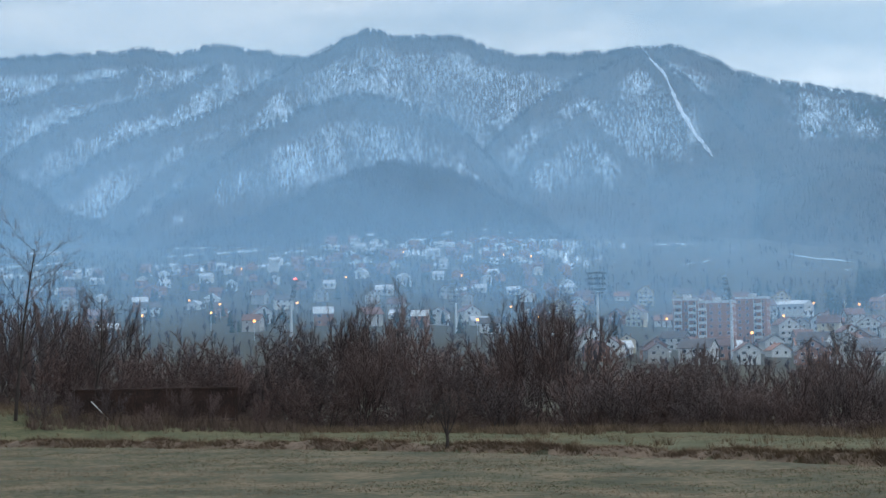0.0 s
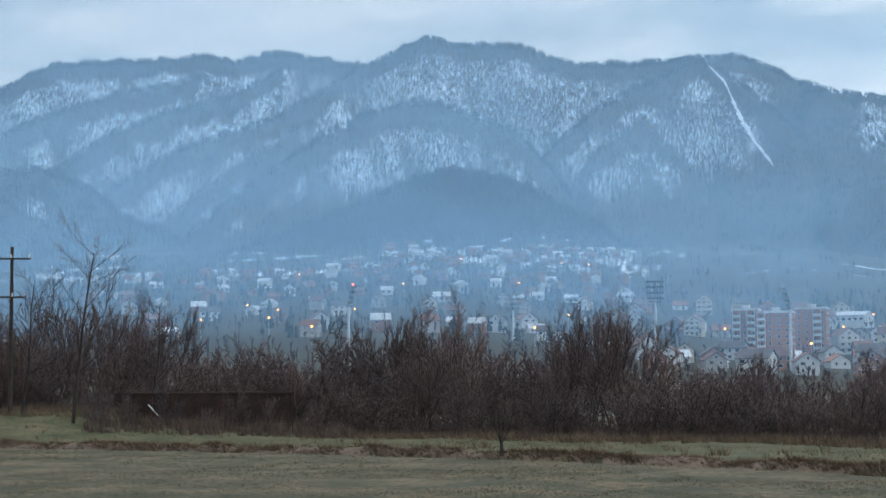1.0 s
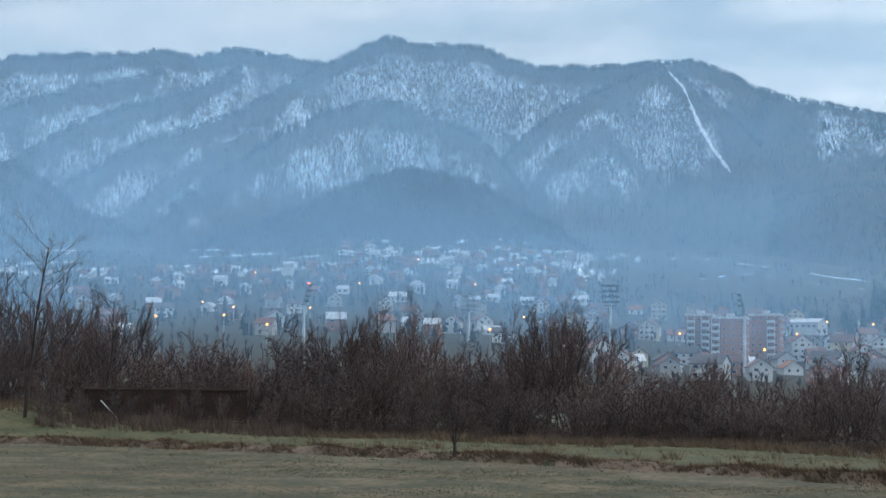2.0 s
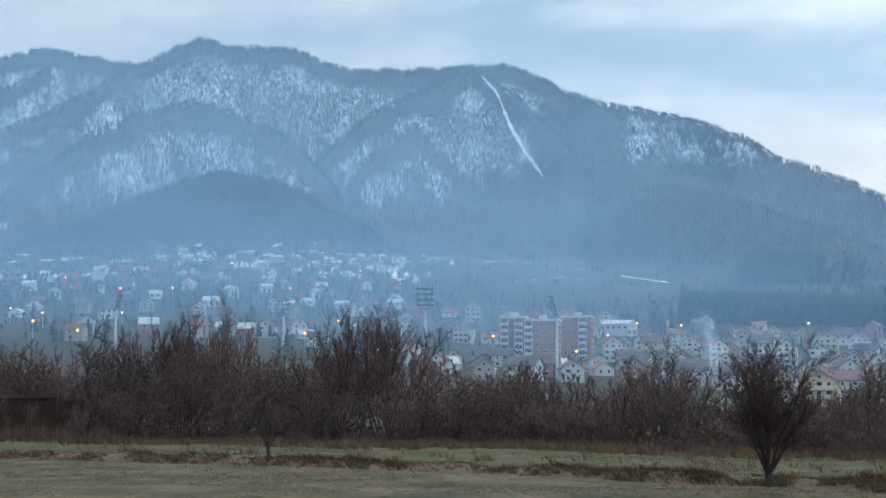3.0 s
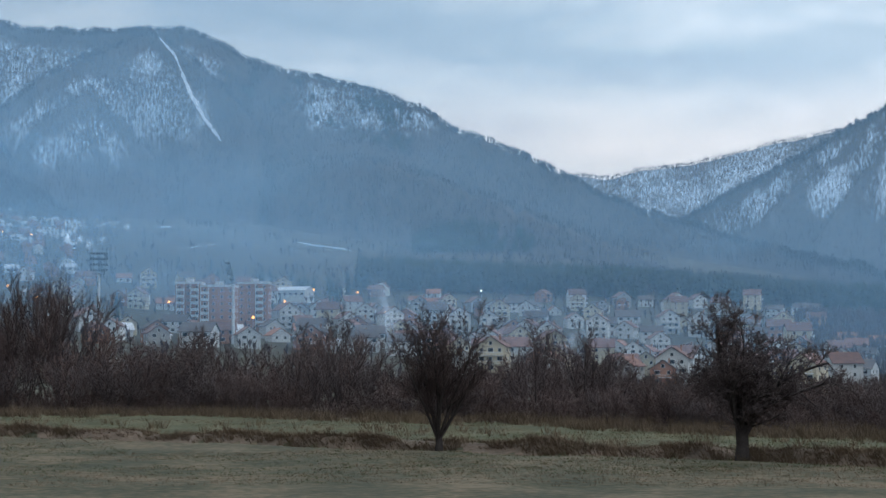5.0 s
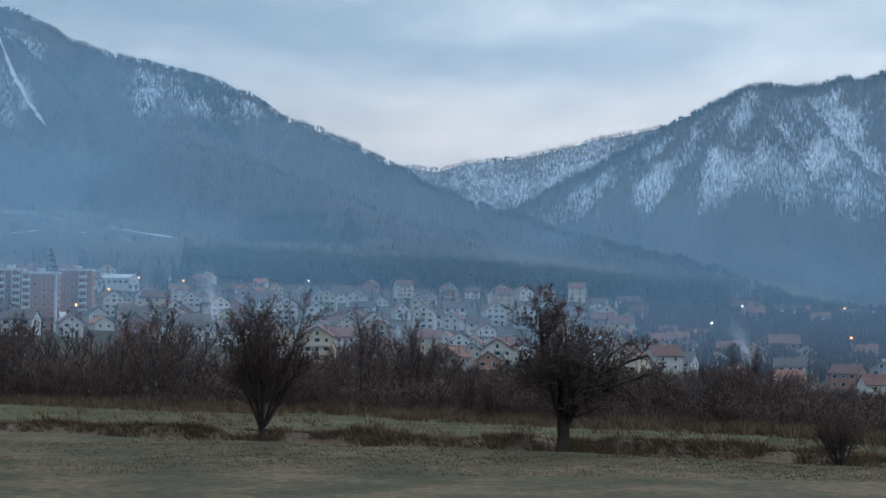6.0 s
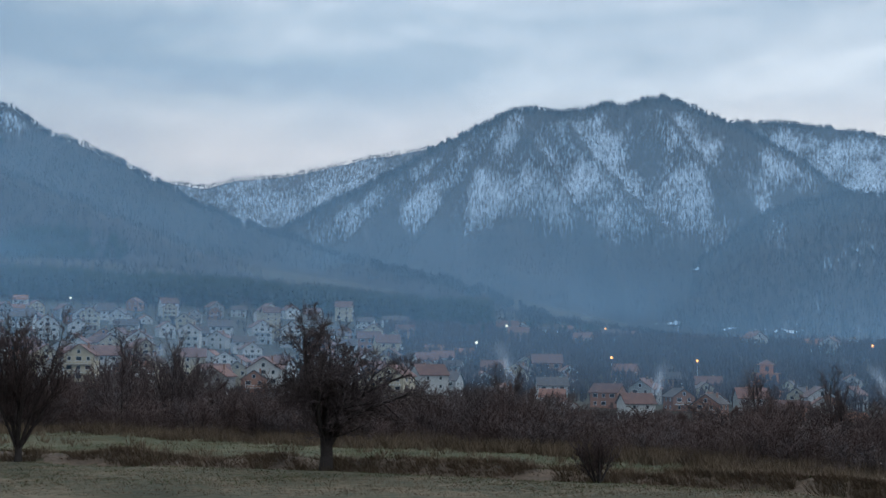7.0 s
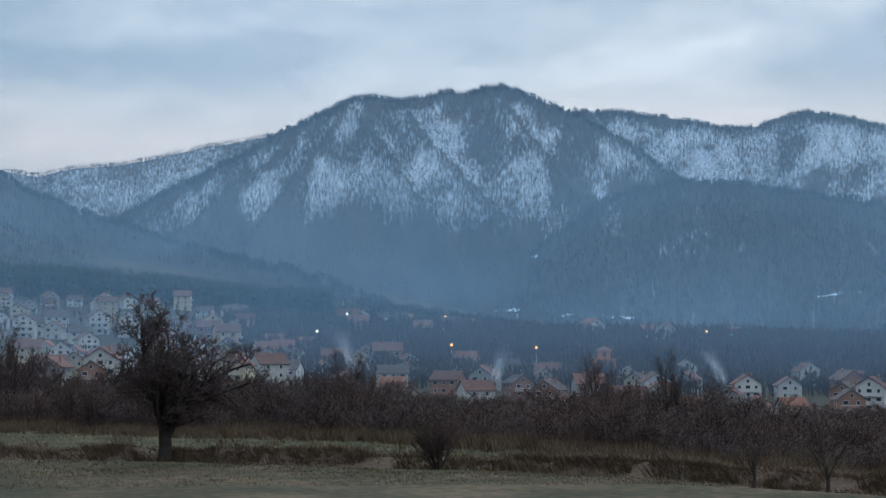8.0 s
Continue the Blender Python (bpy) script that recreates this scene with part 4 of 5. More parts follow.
def meadow(seed, count, lo, hi, mask):
    g = np.random.default_rng(seed)
    az = g.uniform(-24, 42, count)
    d = 47 + (np.interp(az, *BRUSH) - 47) * g.uniform(0, 1, count) ** 0.9
    x, y = polar(az, d)
    keep = (fbm(x / 6, y / 6, seed, 3) > mask) & (np.abs(d - np.interp(az, *DITCH)) > 0.8)
    return np.stack([x, y, ground_z(az, d), g.uniform(lo, hi, count)], 1)[keep]


tagged(tufts("meadow_grass", 6, meadow(6, 70000, 0.7, 1.4, 0.47), 4, 0.075, M_STRAW, 2.0), "short straw-coloured grass in patches", "grass", kind="stuff")
tagged(tufts("meadow_grass", 7, meadow(7, 42000, 0.7, 1.3, 0.45), 4, 0.085, M_GREEN, 1.4), "short dull green winter grass", "grass", kind="stuff")
tagged(tufts("dead_weeds", 8, strewn(8, 900, ([-60, 60], [106.5, 106.5]), -2.5, 3.2, -21, -12.5, 1.0, 0.40), 10, 1.0, M_BRAMBLE, 0.6), "tall dead weeds before the rusty container", "weeds", kind="stuff")
tagged(tufts("dead_grass", 9, strewn(9, 1100, DITCH, 2, 18, -24, 40, 1.0, 0.54), 14, 0.45, M_STRAW, 0.9), "scattered straw-coloured tufts in the meadow", "grass", kind="stuff")
tagged(tufts("dead_stalks", 10, strewn(10, 3400, BRUSH, -0.6, 9, spread=1.0, mask=0.52), 6, 1.05, M_BRAMBLE, 0.5), "dry brown stalks standing between the shrubs", "weeds", kind="stuff")


# ---- the town ----
def plaster(name, c, rough=0.9):
    return material(name, [tuple(v * 0.78 for v in c), c], 3.0, rough, jitter=0.12)


M_WHITE, M_CREAM = plaster("white_render", (0.52, 0.51, 0.49)), plaster("cream_render", (0.46, 0.39, 0.28))
M_BRICK, M_BLOCK = plaster("red_brick", (0.30, 0.15, 0.10)), plaster("grey_block", (0.32, 0.30, 0.28))
M_ORANGE = plaster("raw_orange_block", (0.46, 0.20, 0.11))
M_TILE = material("brown_roof_tiles", [(0.08, 0.042, 0.034), (0.17, 0.082, 0.060)], 1.5, 0.85, 0.03, jitter=0.25)
M_TILE_DARK = material("dark_roof_tiles", [(0.045, 0.038, 0.036), (0.10, 0.075, 0.066)], 1.5, 0.85, 0.03, jitter=0.25)
M_TILE_RED = material("new_red_roof_tiles", [(0.17, 0.075, 0.045), (0.28, 0.125, 0.078)], 1.5, 0.85, 0.03, jitter=0.15)
M_ROOF_SNOW = material("snowy_roof", [(0.28, 0.27, 0.27), (0.52, 0.54, 0.57)], 2.5, 0.8, jitter=0.1)
M_FRAME = material("pale_window_frame", [(0.5, 0.5, 0.48), (0.62, 0.61, 0.59)], 1.0, 0.6)
M_DOOR = material("brown_door", [(0.06, 0.035, 0.02), (0.12, 0.07, 0.045)], 0.6, 0.6)
M_STEEL = material("galvanised_steel", [(0.38, 0.40, 0.42), (0.55, 0.57, 0.58)], 2.0, 0.5, metal=0.3)
M_DARK_STEEL = material("dark_steel", [(0.05, 0.055, 0.06), (0.10, 0.105, 0.11)], 1.0, 0.5, metal=0.4)
M_PANE = bpy.data.materials.new("window_glass")
M_PANE.use_nodes = True
pb = M_PANE.node_tree.nodes["Principled BSDF"]
pb.inputs["Base Color"].default_value, pb.inputs["Roughness"].default_value = (0.02, 0.024, 0.03, 1), 0.08
M_LAMP, M_RED_LAMP, M_WHITE_LAMP = glowing("sodium_light", (1.0, 0.40, 0.10), 3.5), glowing("red_light", (1.0, 0.09, 0.06), 9.0), glowing("white_light", (1.0, 0.90, 0.70), 2.5)


def window_mesh(w, h):
    """A framed window: its back lies on the wall, its pane set back in the frame."""
    bm = bmesh.new()
    f = 0.09
    o4 = [(-w / 2, 0), (w / 2, 0), (w / 2, h), (-w / 2, h)]
    i4 = [(-w / 2 + f, f), (w / 2 - f, f), (w / 2 - f, h - f), (-w / 2 + f, h - f)]
    back, outer, inner, pane = [[bm.verts.new((x, y, z)) for x, z in q] for q, y in ((o4, 0.02), (o4, -0.10), (i4, -0.10), (i4, -0.03))]
    for a, b in ((back, outer), (outer, inner), (inner, pane)):
        for i in range(4):
            bm.faces.new((a[i], a[(i + 1) % 4], b[(i + 1) % 4], b[i]))
    bm.faces.new(pane).material_index = 1
    me = bpy.data.meshes.new("window")
    bm.to_mesh(me)
    bm.free()
    me.materials.append(M_FRAME), me.materials.append(M_PANE)
    return me


W_SMALL, W_TALL, W_WIDE = window_mesh(1.15, 1.35), window_mesh(1.0, 1.9), window_mesh(1.9, 1.4)


def put_window(me, root, x, y, z, turn=0):
    o = new("window", me)
    o.parent = root
    o.matrix_basis = pose(x, y, z, 0, 0, turn)
    return o


def house(label, wall, roof, w, l, storeys, balcony=False, sideways=False, hip=False, roof_label=""):
    """A gabled house: walls, roof slabs, chimney, door, windows; the front faces -y."""
    root = new("house")
    tagged(root, label, "house", "houses of the town")
    hw = storeys * 2.9
    hr = (w if not sideways else l) * 0.33
    bm = bmesh.new()
    if sideways:
        prof = [(-l / 2, -1.5), (l / 2, -1.5), (l / 2, hw), (0, hw + hr), (-l / 2, hw)]
        ends = [[bm.verts.new((x, py, pz)) for py, pz in prof] for x in (-w / 2, w / 2)]
    else:
        prof = [(-w / 2, -1.5), (w / 2, -1.5), (w / 2, hw), (0, hw + hr), (-w / 2, hw)]
        ends = [[bm.verts.new((px, y, pz)) for px, pz in prof] for y in (-l / 2, l / 2)]
    bm.faces.new(ends[0]), bm.faces.new(ends[1][::-1])
    for i in range(5):
        bm.faces.new((ends[0][i], ends[1][i], ends[1][(i + 1) % 5], ends[0][(i + 1) % 5]))
    bmesh.ops.recalc_face_normals(bm, faces=bm.faces)
    part("wall", bm, wall, root)
    half, run = ((w if not sideways else l) / 2, (l if not sideways else w) / 2 + 0.55)
    slope_ = hr / half
    bm = bmesh.new()
    for s in (-1, 1):
        a, b = (0, hw + hr), (s * (half + 0.65), hw - 0.65 * slope_)
        quad = [(a[0], a[1] + 0.02), (b[0], b[1] + 0.02), (b[0], b[1] + 0.26), (a[0], a[1] + 0.28)]
        v = [[bm.verts.new((q[0], e, q[1]) if not sideways else (e, q[0], q[1])) for q in quad] for e in (-run, run)]
        bm.faces.new(v[0]), bm.faces.new(v[1][::-1])
        for i in range(4):
            bm.faces.new((v[0][i], v[1][i], v[1][(i + 1) % 4], v[0][(i + 1) % 4]))
    bmesh.ops.recalc_face_normals(bm, faces=bm.faces)
    part("roof", bm, roof, root, roof_label)
    bm = bmesh.new()
    box(bm, w * 0.18, w * 0.18 + 0.6, 0.6, 1.2, hw + hr * 0.3, hw + hr + 0.7, bevel=0.03)
    stack = part("chimney", bm, M_BRICK, root)
    bm = bmesh.new()
    box(bm, w * 0.18 - 0.08, w * 0.18 + 0.68, 0.52, 1.28, hw + hr + 0.7, hw + hr + 0.82)
    part("cap", bm, M_BLOCK, stack)
    n = 3 if w > 9.5 else 2
    for s in range(storeys):
        for k in range(n):
            x = (k - (n - 1) / 2) * w / (n + 0.25)
            if s == 0 and k == n - 1:
                bm = bmesh.new()
                box(bm, x - 0.55, x + 0.55, -l / 2 - 0.07, -l / 2 + 0.02, 0.0, 2.1)
                part("door", bm, M_DOOR, root)
                continue
            put_window((W_SMALL, W_WIDE)[(s + k) % 2], root, x, -l / 2, s * 2.9 + 0.95)
        for sx, turn in ((-w / 2, -90), (w / 2, 90)):
            for yy in (-l * 0.22, l * 0.22):
                put_window(W_SMALL, root, sx, yy, s * 2.9 + 0.95, turn)
        if balcony and s:
            bm = bmesh.new()
            box(bm, -w * 0.42, w * 0.42, -l / 2 - 1.3, -l / 2 - 0.005, s * 2.9 - 0.2, s * 2.9 - 0.02)
            box(bm, -w * 0.42, w * 0.42, -l / 2 - 1.3, -l / 2 - 1.22, s * 2.9 + 0.75, s * 2.9 + 0.85)
            for k in range(9):
                x = -w * 0.42 + 0.05 + k * (w * 0.84 - 0.1) / 8
                box(bm, x - 0.04, x + 0.04, -l / 2 - 1.29, -l / 2 - 1.23, s * 2.9 - 0.02, s * 2.9 + 0.75)
            part("balcony", bm, M_FRAME, root)
    if not sideways:
        put_window(W_SMALL, root, 0, -l / 2, hw + 0.35)
    return root


KINDS = [
    house("white two-storey house with a brown tiled gable roof", M_WHITE, M_TILE, 9.5, 10.5, 2),
    house("white three-storey house with balconies and a brown roof", M_WHITE, M_TILE, 10.5, 11, 3, True),
    house("cream two-storey house with a dark tiled roof", M_CREAM, M_TILE_DARK, 9, 10, 2, False),
    house("bare brick two-storey house with a dark roof", M_BRICK, M_TILE_DARK, 9, 9.5, 2, True),
    house("white house with a broad dark roof, eaves to the field", M_WHITE, M_TILE_DARK, 12, 9, 2, False, True),
    house("grey block house with a brown tiled roof", M_BLOCK, M_TILE, 9, 9.5, 2, False),
    house("cream three-storey house with a brown roof", M_CREAM, M_TILE, 10, 10.5, 3, True),
    house("small white house with a new red tiled roof", M_WHITE, M_TILE_RED, 9.5, 8.5, 1, False, True),
    house("brick house with a brown roof, eaves to the field", M_BRICK, M_TILE, 11, 9, 2, False, True),
    house("low house with old snow on its roof", M_WHITE, M_ROOF_SNOW, 11, 8.5, 1, False, True, roof_label="roof under old snow"),
    house("brick house with old snow on its roof", M_BRICK, M_ROOF_SNOW, 9, 9, 2, False, True, roof_label="roof under old snow"),
]
PLACED = []


def settle(kind, az, d, turn=0.0, size=1.0):
    p = ground_at(az, d)
    o = copy_thing(kind, pose(p.x, p.y, p.z, 0, 0, -az + turn))
    o.scale = (size, size, size)
    PLACED.append((p.x, p.y))
    return o


def free(az, d, gap):
    x, y = polar(az, d)
    return all((x - a) ** 2 + (y - b) ** 2 > gap * gap for a, b in PLACED)


# the town's landmarks first
def apartment(label, w, l, floors, wings):
    """A brick block of flats with a pale parapet, bays of balconies and rows of windows."""
    root = new("apartment_building")
    tagged(root, label, "apartment block", "blocks of flats")
    h = floors * 2.9
    bm = bmesh.new()
    box(bm, -w / 2, w / 2, -l / 2, l / 2, -2, h)
    part("wall", bm, M_BRICKWORK, root)
    bm = bmesh.new()
    box(bm, -w / 2 - 0.3, w / 2 + 0.3, -l / 2 - 0.3, l / 2 + 0.3, h, h + 1.1)
    box(bm, -1.6, 1.6, -1.5, 1.5, h + 1.1, h + 2.6)
    part("roof", bm, M_ROOF_SNOW, root, "pale flat roof with a parapet")
    for k in wings:
        x = -w / 2 + k * w
        bm = bmesh.new()
        box(bm, x - 1.75, x - 1.6, -l / 2 - 1.4, -l / 2 - 0.005, -1, h - 0.05)
        box(bm, x + 1.6, x + 1.75, -l / 2 - 1.4, -l / 2 - 0.005, -1, h - 0.05)
        part("bay_wall", bm, M_WHITE, root)
        for s in range(1, floors):
            bm = bmesh.new()
            box(bm, x - 1.6, x + 1.6, -l / 2 - 1.4, -l / 2 - 0.006, s * 2.9 - 0.18, s * 2.9)
            box(bm, x - 1.6, x + 1.6, -l / 2 - 1.4, -l / 2 - 1.3, s * 2.9, s * 2.9 + 1.0)
            part("balcony", bm, M_WHITE, root)
    n = max(2, int(w / 3.2))
    for s in range(floors):
        for k in range(n):
            x = -w / 2 + (k + 0.5) * w / n
            put_window(W_SMALL, root, x, -l / 2, s * 2.9 + 0.95)
        for yy in (-l * 0.25, l * 0.25):
            put_window(W_SMALL, root, w / 2, yy, s * 2.9 + 0.95, 90)
    return root


M_BRICKWORK = plaster("red_brickwork", (0.30, 0.15, 0.11))
for az, d, w, floors, wings in ((0.35, 785, 11.5, 7, (0.2, 0.75)), (1.30, 760, 14.5, 7, (0.12,)), (2.44, 790, 13.5, 7, (0.72,))):
    o = apartment("red brick block of flats with white balconies", w, 12, floors, wings)
    p = ground_at(az, d)
    o.matrix_basis = pose(p.x, p.y, p.z, 0, 0, -az - 8)
    PLACED.append((p.x, p.y))


def hall():
    root = new("hall")
    tagged(root, "long white hall with a low pale roof", "building")
    bm = bmesh.new()
    prof = [(-6.5, -2), (6.5, -2), (6.5, 6.2), (0, 8.3), (-6.5, 6.2)]
    ends = [[bm.verts.new((px, y, pz)) for px, pz in prof] for y in (-9, 9)]
    bm.faces.new(ends[0]), bm.faces.new(ends[1][::-1])
    for i in range(5):
        bm.faces.new((ends[0][i], ends[1][i], ends[1][(i + 1) % 5], ends[0][(i + 1) % 5]))
    bmesh.ops.recalc_face_normals(bm, faces=bm.faces)
    part("wall", bm, M_WHITE, root)
    bm = bmesh.new()
    for s in (-1, 1):
        q = [(0, 8.33), (s * 7.1, 6.05), (s * 7.1, 6.25), (0, 8.55)]
        v = [[bm.verts.new((a, y, b)) for a, b in q] for y in (-9.5, 9.5)]
        bm.faces.new(v[0]), bm.faces.new(v[1][::-1])
        for i in range(4):
            bm.faces.new((v[0][i], v[1][i], v[1][(i + 1) % 4], v[0][(i + 1) % 4]))
    bmesh.ops.recalc_face_normals(bm, faces=bm.faces)
    part("roof", bm, M_ROOF_SNOW, root)
    for k in range(5):
        put_window(W_WIDE, root, -6.5, -7 + 3.5 * k, 3.4, -90)
    put_window(W_WIDE, root, 0, -9, 3.6)
    return root


o = hall()
p = ground_at(3.75, 1010)
o.matrix_basis = pose(p.x, p.y, p.z + 0.5, 0, 0, 62)
PLACED.append((p.x, p.y))


def tower_house():
    """An unfinished house of raw orange block that narrows by storeys."""
    root = new("house")
    tagged(root, "unfinished raw orange block house stepped like a tower", "house")
    for s, (w, l) in enumerate(((9.6, 9), (7.4, 7.5), (4.2, 4.5))):
        bm = bmesh.new()
        z0 = s * 2.9
        box(bm, -w / 2, w / 2, -l / 2, l / 2, z0 - (1.5 if s == 0 else 0), z0 + 2.7)
        box(bm, -w / 2 - 0.7, w / 2 + 0.7, -l / 2 - 0.7, l / 2 + 0.7, z0 + 2.7, z0 + 2.9)
        part("storey", bm, M_ORANGE, root)
        for k in range(3 if s < 2 else 1):
            x = (k - (1 if s < 2 else 0)) * w * 0.31
            # a solid dark panel stands in for the shade inside an open window
            bm = bmesh.new()
            box(bm, x - 0.6, x + 0.6, -l / 2 - 0.03, -l / 2 + 0.2, z0 + 0.6, z0 + 2.2)
            part("window_opening", bm, M_DARK_STEEL, root, "dark panel in place of an unglazed opening's shade")
    bm = bmesh.new()
    vs = [bm.verts.new(q) for q in ((-2.7, -2.8, 8.7), (2.7, -2.8, 8.7), (2.7, 2.8, 8.7), (-2.7, 2.8, 8.7), (0, 0, 10.4))]
    for i in range(4):
        bm.faces.new((vs[i], vs[(i + 1) % 4], vs[4]))
    bm.faces.new(vs[3::-1])
    part("roof", bm, M_TILE, root)
    return root


o = tower_house()
p = ground_at(32.38, 755)
o.matrix_basis = pose(p.x, p.y, p.z + 0.4, 0, 0, -32.4 + 6) @ Matrix.Diagonal((1.25, 1.25, 1.25, 1))
PLACED.append((p.x, p.y))

# houses that stand out: azimuth, distance, kind, turn, size
for az, d, k, turn, size in ((34.1, 500, 0, 6, 0.86), (33.2, 470, 8, -20, 0.9), (35.0, 455, 7, 15, 0.95), (36.95, 520, 1, 8, 0.85), (37.2, 440, 0, -12, 0.8), (38.4, 480, 7, 20, 0.8),
                             (25.3, 770, 8, 4, 1.15), (24.6, 690, 2, 5, 0.9), (26.0, 665, 0, 10, 0.75), (28.4, 600, 5, -12, 0.95), (29.6, 540, 3, 24, 0.9), (30.6, 500, 2, 0, 0.8),
                             (19.6, 900, 6, 4, 1.0), (20.3, 915, 2, -10, 0.9), (32.0, 1000, 0, 30, 1.1), (33.9, 1010, 7, 14, 1.1), (34.4, 990, 0, -12, 1.0), (24.0, 1030, 8, 0, 1.1), (36.5, 1010, 7, 6, 1.1),
                             (21.6, 860, 7, 10, 1.0), (22.6, 850, 7, -8, 0.9), (23.2, 600, 0, 12, 0.9), (22.2, 570, 2, -5, 0.9), (40.2, 470, 3, 10, 0.9), (40.9, 500, 1, -10, 0.9)):
    settle(KINDS[k], az, d * (1.13 if d < 700 else 1.0), turn, size)
g = random.Random(77)
for az0, az1, d0, d1, count, gap, pick in (
        (9, 22, 560, 720, 38, 18, (0, 0, 1, 2, 3, 4, 5, 6, 1)), (2.8, 22, 700, 900, 66, 18, (0, 0, 1, 2, 3, 4, 5, 6, 8, 1, 7)), (-4, 21, 900, 1140, 60, 19, (0, 2, 3, 4, 5, 6, 8, 7, 1)),
        (-3, 9, 650, 770, 26, 17, (0, 2, 3, 4, 5, 8, 9)), (-20, -2, 820, 1150, 34, 24, (3, 4, 5, 8, 9, 10, 0)),
        (22, 42, 520, 760, 36, 20, (0, 2, 3, 5, 4, 7, 8)), (22, 42, 960, 1100, 12, 26, (0, 7, 8, 4))):
    made = tries = 0
    while made < count and tries < 3000:
        tries += 1
        az, d = g.uniform(az0, az1), g.uniform(d0, d1)
        if free(az, d, gap):
            settle(KINDS[g.choice(pick)], az, d, g.choice((0, 0, 0, 90)) + g.uniform(-24, 24), g.uniform(0.8, 1.05))
            made += 1
for k in KINDS:
    for c in list(k.children_recursive):
        bpy.data.objects.remove(c)
    bpy.data.objects.remove(k)


# the far village on the slope, too many and too small to tell apart
def village(name, seed, fields, wall, roof):
    g = random.Random(seed)
    bm = bmesh.new()
    for az0, az1, d0, d1, count in fields:
        made = 0
        for _ in range(count * 4):
            az, d = g.uniform(az0, az1), g.uniform(d0, d1)
            if made == count or not free(az, d, 19):
                continue
            made += 1
            p = ground_at(az, d)
            PLACED.append((p.x, p.y))
            m = pose(p.x, p.y, p.z, 0, 0, -az + g.choice((0, 90)) + g.uniform(-25, 25))
            w, l, h = g.uniform(3.4, 5.0), g.uniform(3.0, 4.0), g.choice((2.8, 3.0, 4.9))
            r = l * 0.62
            start = len(bm.verts)
            box(bm, -w, w, -l, l, -2, h, 0)
            for s in (-1, 1):
                q = [(0, h + r), (s * (l + 0.6), h - 0.35), (s * (l + 0.6), h - 0.1), (0, h + r + 0.25)]
                v = [[bm.verts.new((e, a, b)) for a, b in q] for e in (-w - 0.5, w + 0.5)]
                fs = [bm.faces.new(v[0]), bm.faces.new(v[1][::-1])] + [bm.faces.new((v[0][i], v[1][i], v[1][(i + 1) % 4], v[0][(i + 1) % 4])) for i in range(4)]
                for f in fs:
                    f.material_index = 1
            for e in (-w, w):
                bm.faces.new([bm.verts.new(c) for c in ((e, -l, h), (e, l, h), (e, 0, h + r))])
            for k in (-0.5, 0.5):
                for f in box(bm, k * w - 0.7, k * w + 0.7, -l - 0.05, -l + 0.01, 1.0, 2.4, 2):
                    f.material_index = 2
            bm.verts.ensure_lookup_table()
            for v in bm.verts[start:]:
                v.co = m @ v.co
    bmesh.ops.recalc_face_normals(bm, faces=bm.faces)
    me = bpy.data.meshes.new(name)
    bm.to_mesh(me)
    bm.free()
    for mm in (wall, roof, M_PANE):
        me.materials.append(mm)
    return new(name, me)


tagged(village("village_houses", 3, ((-21, -3, 1150, 1500, 40), (-11.5, -3.8, 1480, 1880, 52)), M_WHITE, M_ROOF_SNOW), "far village houses with snow on their roofs", "houses", kind="stuff")
tagged(village("village_houses", 4, ((-21, -3, 1150, 1500, 44), (-11.5, -3.8, 1480, 1880, 46), (27, 42, 1200, 1700, 26)), M_BRICK, M_TILE), "far village houses with brown roofs", "houses", kind="stuff")


# ---- stadium floodlights ----
def pylon(label, height, red=False):
    root = new("floodlight_mast")
    tagged(root, label, "floodlight mast", "stadium floodlights")
    bm = bmesh.new()
    rod(bm, (0, 0, -1), (0, 0, height - 7.6), 0.7, 0.45, 10)
    part("mast", bm, M_STEEL, root)
    bm = bmesh.new()
    for x in (-2.2, 2.2):
        box(bm, x - 0.12, x + 0.12, -0.15, 0.15, height - 8, height + 0.1)
    box(bm, -2.6, 2.6, -0.9, 0.3, height - 8.3, height - 8.0)
    head = part("head_frame", bm, M_DARK_STEEL, root)
    for r in range(4):
        z = height - 6.9 + r * 2.15
        bm = bmesh.new()
        box(bm, -3.5, 3.5, -0.3, 0.0, z - 0.12, z + 0.12)
        part("crossbar", bm, M_DARK_STEEL, head)
        for k in range(7):
            x = -3.0 + k
            bm = bmesh.new()
            rod(bm, (x, -0.35, z + 0.55), (x, -0.95, z + 0.35), 0.24, 0.42, 8)
            box(bm, x - 0.06, x + 0.06, -0.42, -0.2, z + 0.1, z + 0.5)
            part("floodlight", bm, M_DARK_STEEL, head)
    for c in (head, *head.children):
        if c.name.split(".")[0] != "mast":
            for v in c.data.vertices:
                v.co.y -= 0.24 * (v.co.z - (height - 8))
    if red:
        bm = bmesh.new()
        bmesh.ops.create_icosphere(bm, subdivisions=1, radius=0.55, matrix=Matrix.Translation((0, -1.9, height + 0.6)))
        part("warning_light", bm, M_RED_LAMP, root, "red warning light")
    return root


for az, el, d, turn, red in ((-12.6, 3.04, 720, 78, True), (-7.2, 2.76, 800, 180, False), (-2.56, 3.12, 700, 0, False), (1.75, 2.85, 690, -82, False)):
    p = ground_at(az, d)
    h = EYE + d * math.tan(radians(el)) - p.z
    o = pylon("tall steel floodlight mast with rows of unlit lamps", h, red)
    o.matrix_basis = pose(p.x, p.y, p.z, 0, 0, -az + turn)

